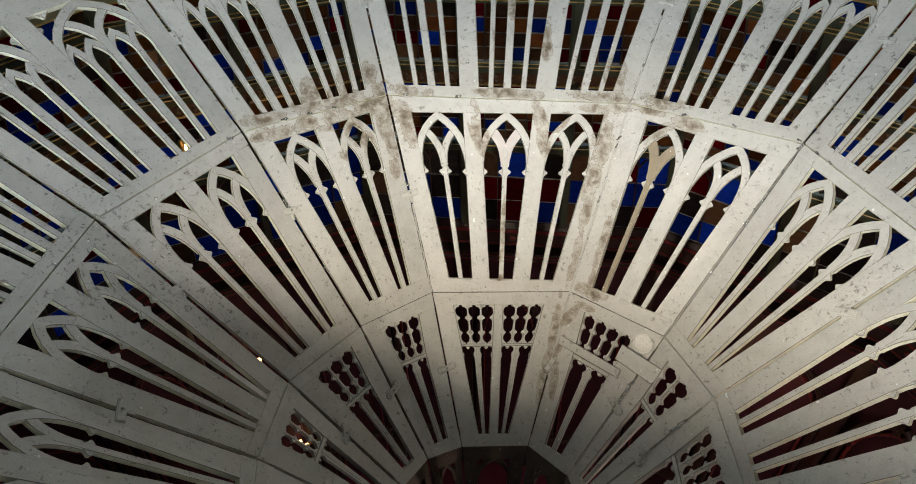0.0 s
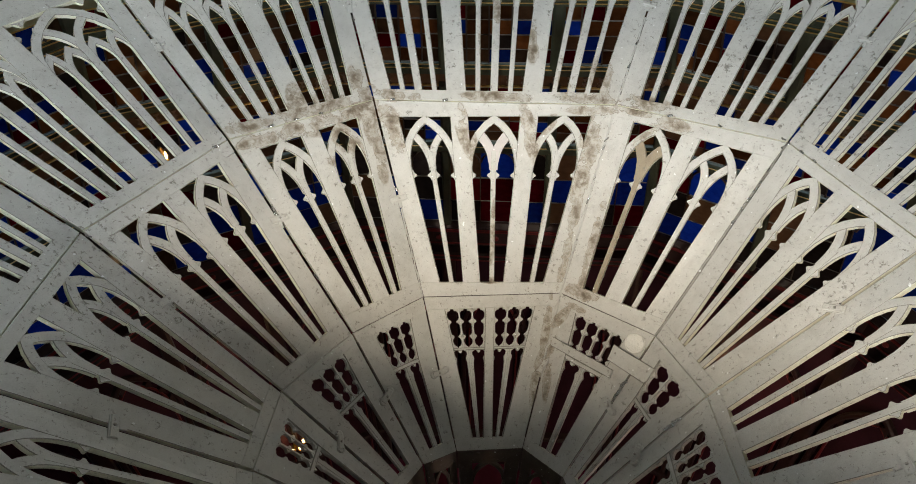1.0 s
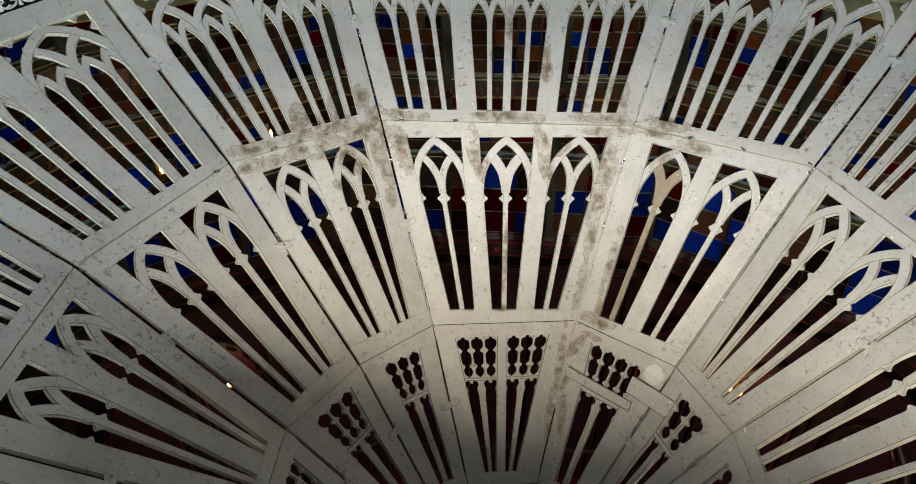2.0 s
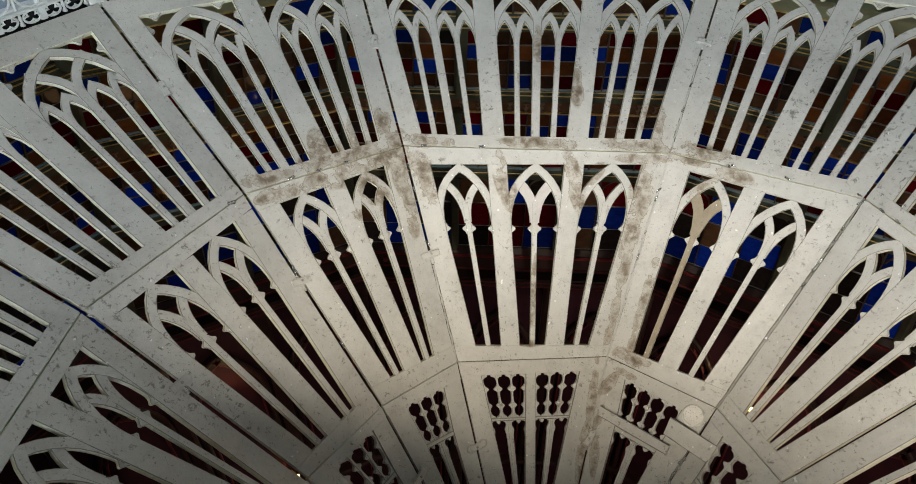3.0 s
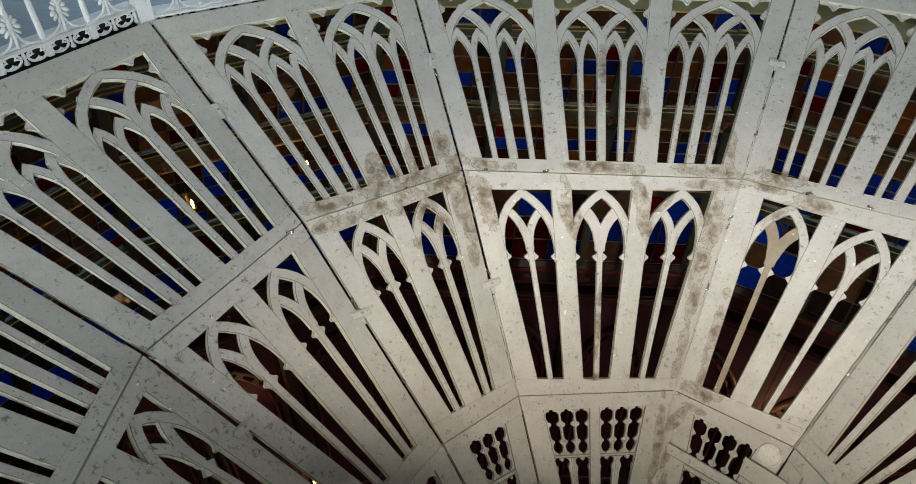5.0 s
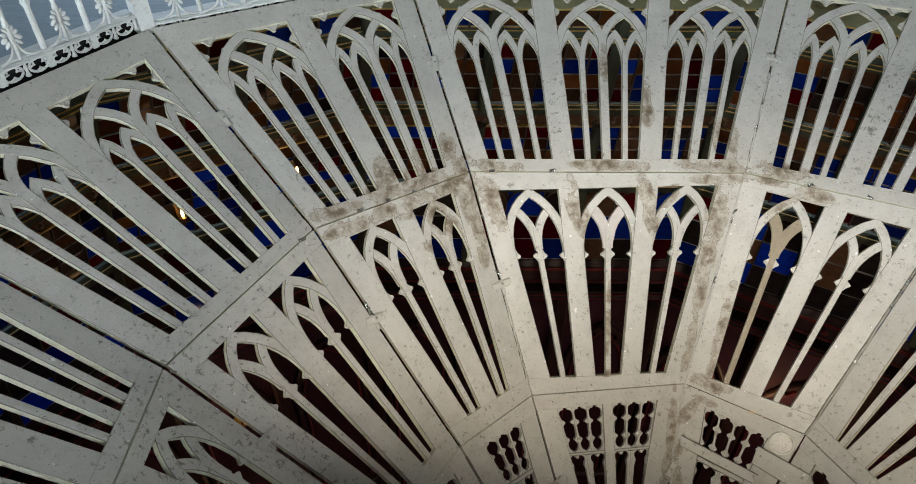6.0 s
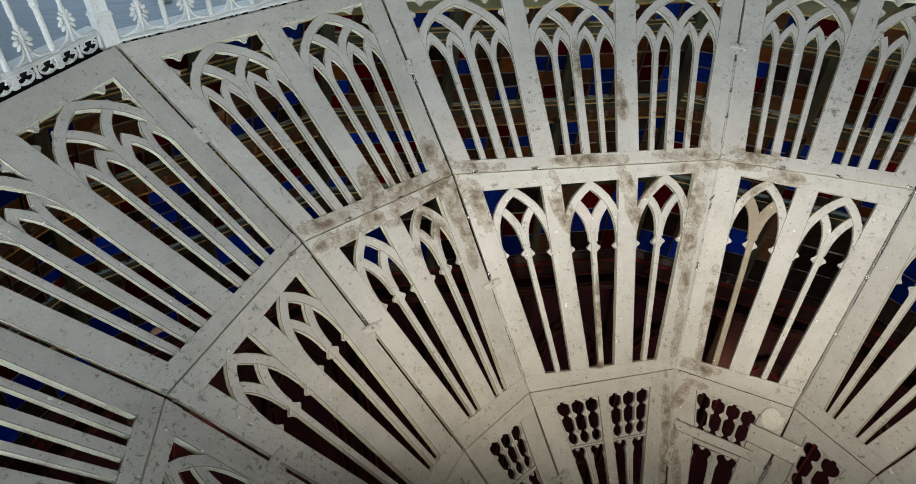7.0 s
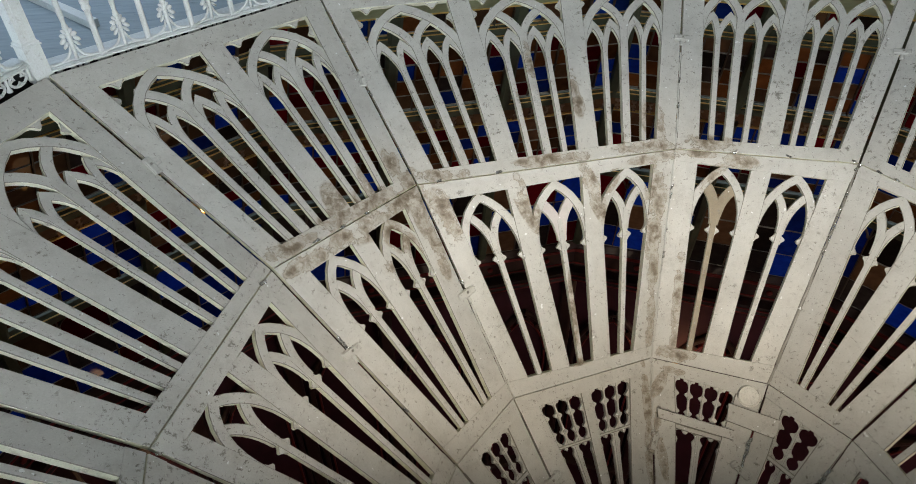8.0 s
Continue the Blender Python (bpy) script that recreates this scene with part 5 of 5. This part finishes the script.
# ---- lantern walls with added windows, and its roof, all out of view ----
# drab and dark so that these unseen surfaces bounce little light
WALLP = plain("lantern_wall_paint", (0.24, 0.22, 0.19), 0.6, scale=3)
ROOFP = plain("lantern_ceiling_paint", (0.09, 0.072, 0.055), 0.6, scale=3)
out = ring(3.60)
for j in range(12):
    a, b = out[j], out[(j + 1) % 12]
    P = Plane(Vector((*a, zf)), Vector((*b, zf)), Vector((*a, zf + 3.2)), Vector((*b, zf + 3.2)))
    W = P.br[0] - P.bl[0]
    wall = tagged(new("lantern_wall_%d" % j), "unseen boarded lantern wall, drab to curb bounced light", "wall", kind="structure")
    l, r = P.bl[0] - 0.05, P.br[0] + 0.05
    # window openings added where the area lamps stand
    if j in (3, 5, 6, 7, 9, 11):
        x0, x1, y0, y1 = -0.75, 0.75, 0.16 if j in (3, 9) else 0.34, {3: 0.52, 9: 0.52, 11: 1.5}.get(j, 0.78)
        for q in ((l, x0, 0, 3.2), (x1, r, 0, 3.2), (x0, x1, 0, y0), (x0, x1, y1, 3.2)):
            ribbon("boarding", P, [(q[0], q[2]), (q[0], q[3])], [(q[1], q[2]), (q[1], q[3])], -0.15, 0.0, 0.001, WALLP, wall)
        for x in (x0 + 0.02, 0.0, x1 - 0.02):
            bar("window_bar", P, [(x, y0), (x, y1)], 0.05, -0.13, -0.08, 0.004, WHITE, wall)
    else:
        ribbon("boarding", P, [(l, 0), (l, 3.2)], [(r, 0), (r, 3.2)], -0.15, 0.0, 0.001, WALLP, wall)
v = [Vector((*p, zf + 3.2)) for p in ring(3.75)] + [Vector((*p, zf + 3.9)) for p in ring(0.9)]
tagged(meshob("ceiling", v, [(i, (i + 1) % 12, 12 + (i + 1) % 12, 12 + i) for i in range(12)] + [tuple(range(12, 24))], ROOFP), "unseen boarded lantern ceiling, dark brown to curb bounced light", "ceiling", kind="structure")

# the added lamp on the rail, out of view
owner = thing("added_lamp", "added unseen aluminium lamp with a round reflector, clamped and lit", "lamp")
aim = (AIM - ADDEDLAMP).normalized()
c = ADDEDLAMP - aim * 0.01
sv, sf = tube_data([c - aim * 0.13, c - aim * 0.10, c - aim * 0.05, c], [0.03, 0.045, 0.085, 0.105], 18)
meshob("reflector", sv, sf[:-1], STEEL, owner)
meshob("clamp", *tube_data([c - aim * 0.11, c - aim * 0.11 + Vector((0, 0, -0.05)), Vector((c.x, c.y + 0.02, rimz + RAILTOP + 0.02))], 0.012, 7), STEEL, owner)
# an unseen plate added under the lamp, which keeps the beam out of the shaft
level_aim = Vector((aim.x, aim.y, 0.0)).normalized()
cut = radians(46.3)
ray, fall = level_aim * math.cos(cut) - Vector((0, 0, math.sin(cut))), -level_aim * math.sin(cut) - Vector((0, 0, math.cos(cut)))
lean = radians(-10)
side, fall = ray.cross(fall) * math.cos(lean) + fall * math.sin(lean), fall * math.cos(lean) - ray.cross(fall) * math.sin(lean)
edge_at = ADDEDLAMP + ray * 0.30
flap = [edge_at + side * (x * 0.42) + fall * y + ray * z for z in (0.0, 0.004) for x, y in ((-1, 0.0), (1, 0.0), (1, 0.26), (-1, 0.26))]
meshob("flap", flap, [(3, 2, 1, 0), (4, 5, 6, 7), (0, 1, 5, 4), (1, 2, 6, 5), (2, 3, 7, 6), (3, 0, 4, 7)], STEEL, owner)
meshob("flap_arm", *tube_data([c - aim * 0.02 + fall * 0.09, edge_at + fall * 0.10], 0.006, 6), STEEL, owner)
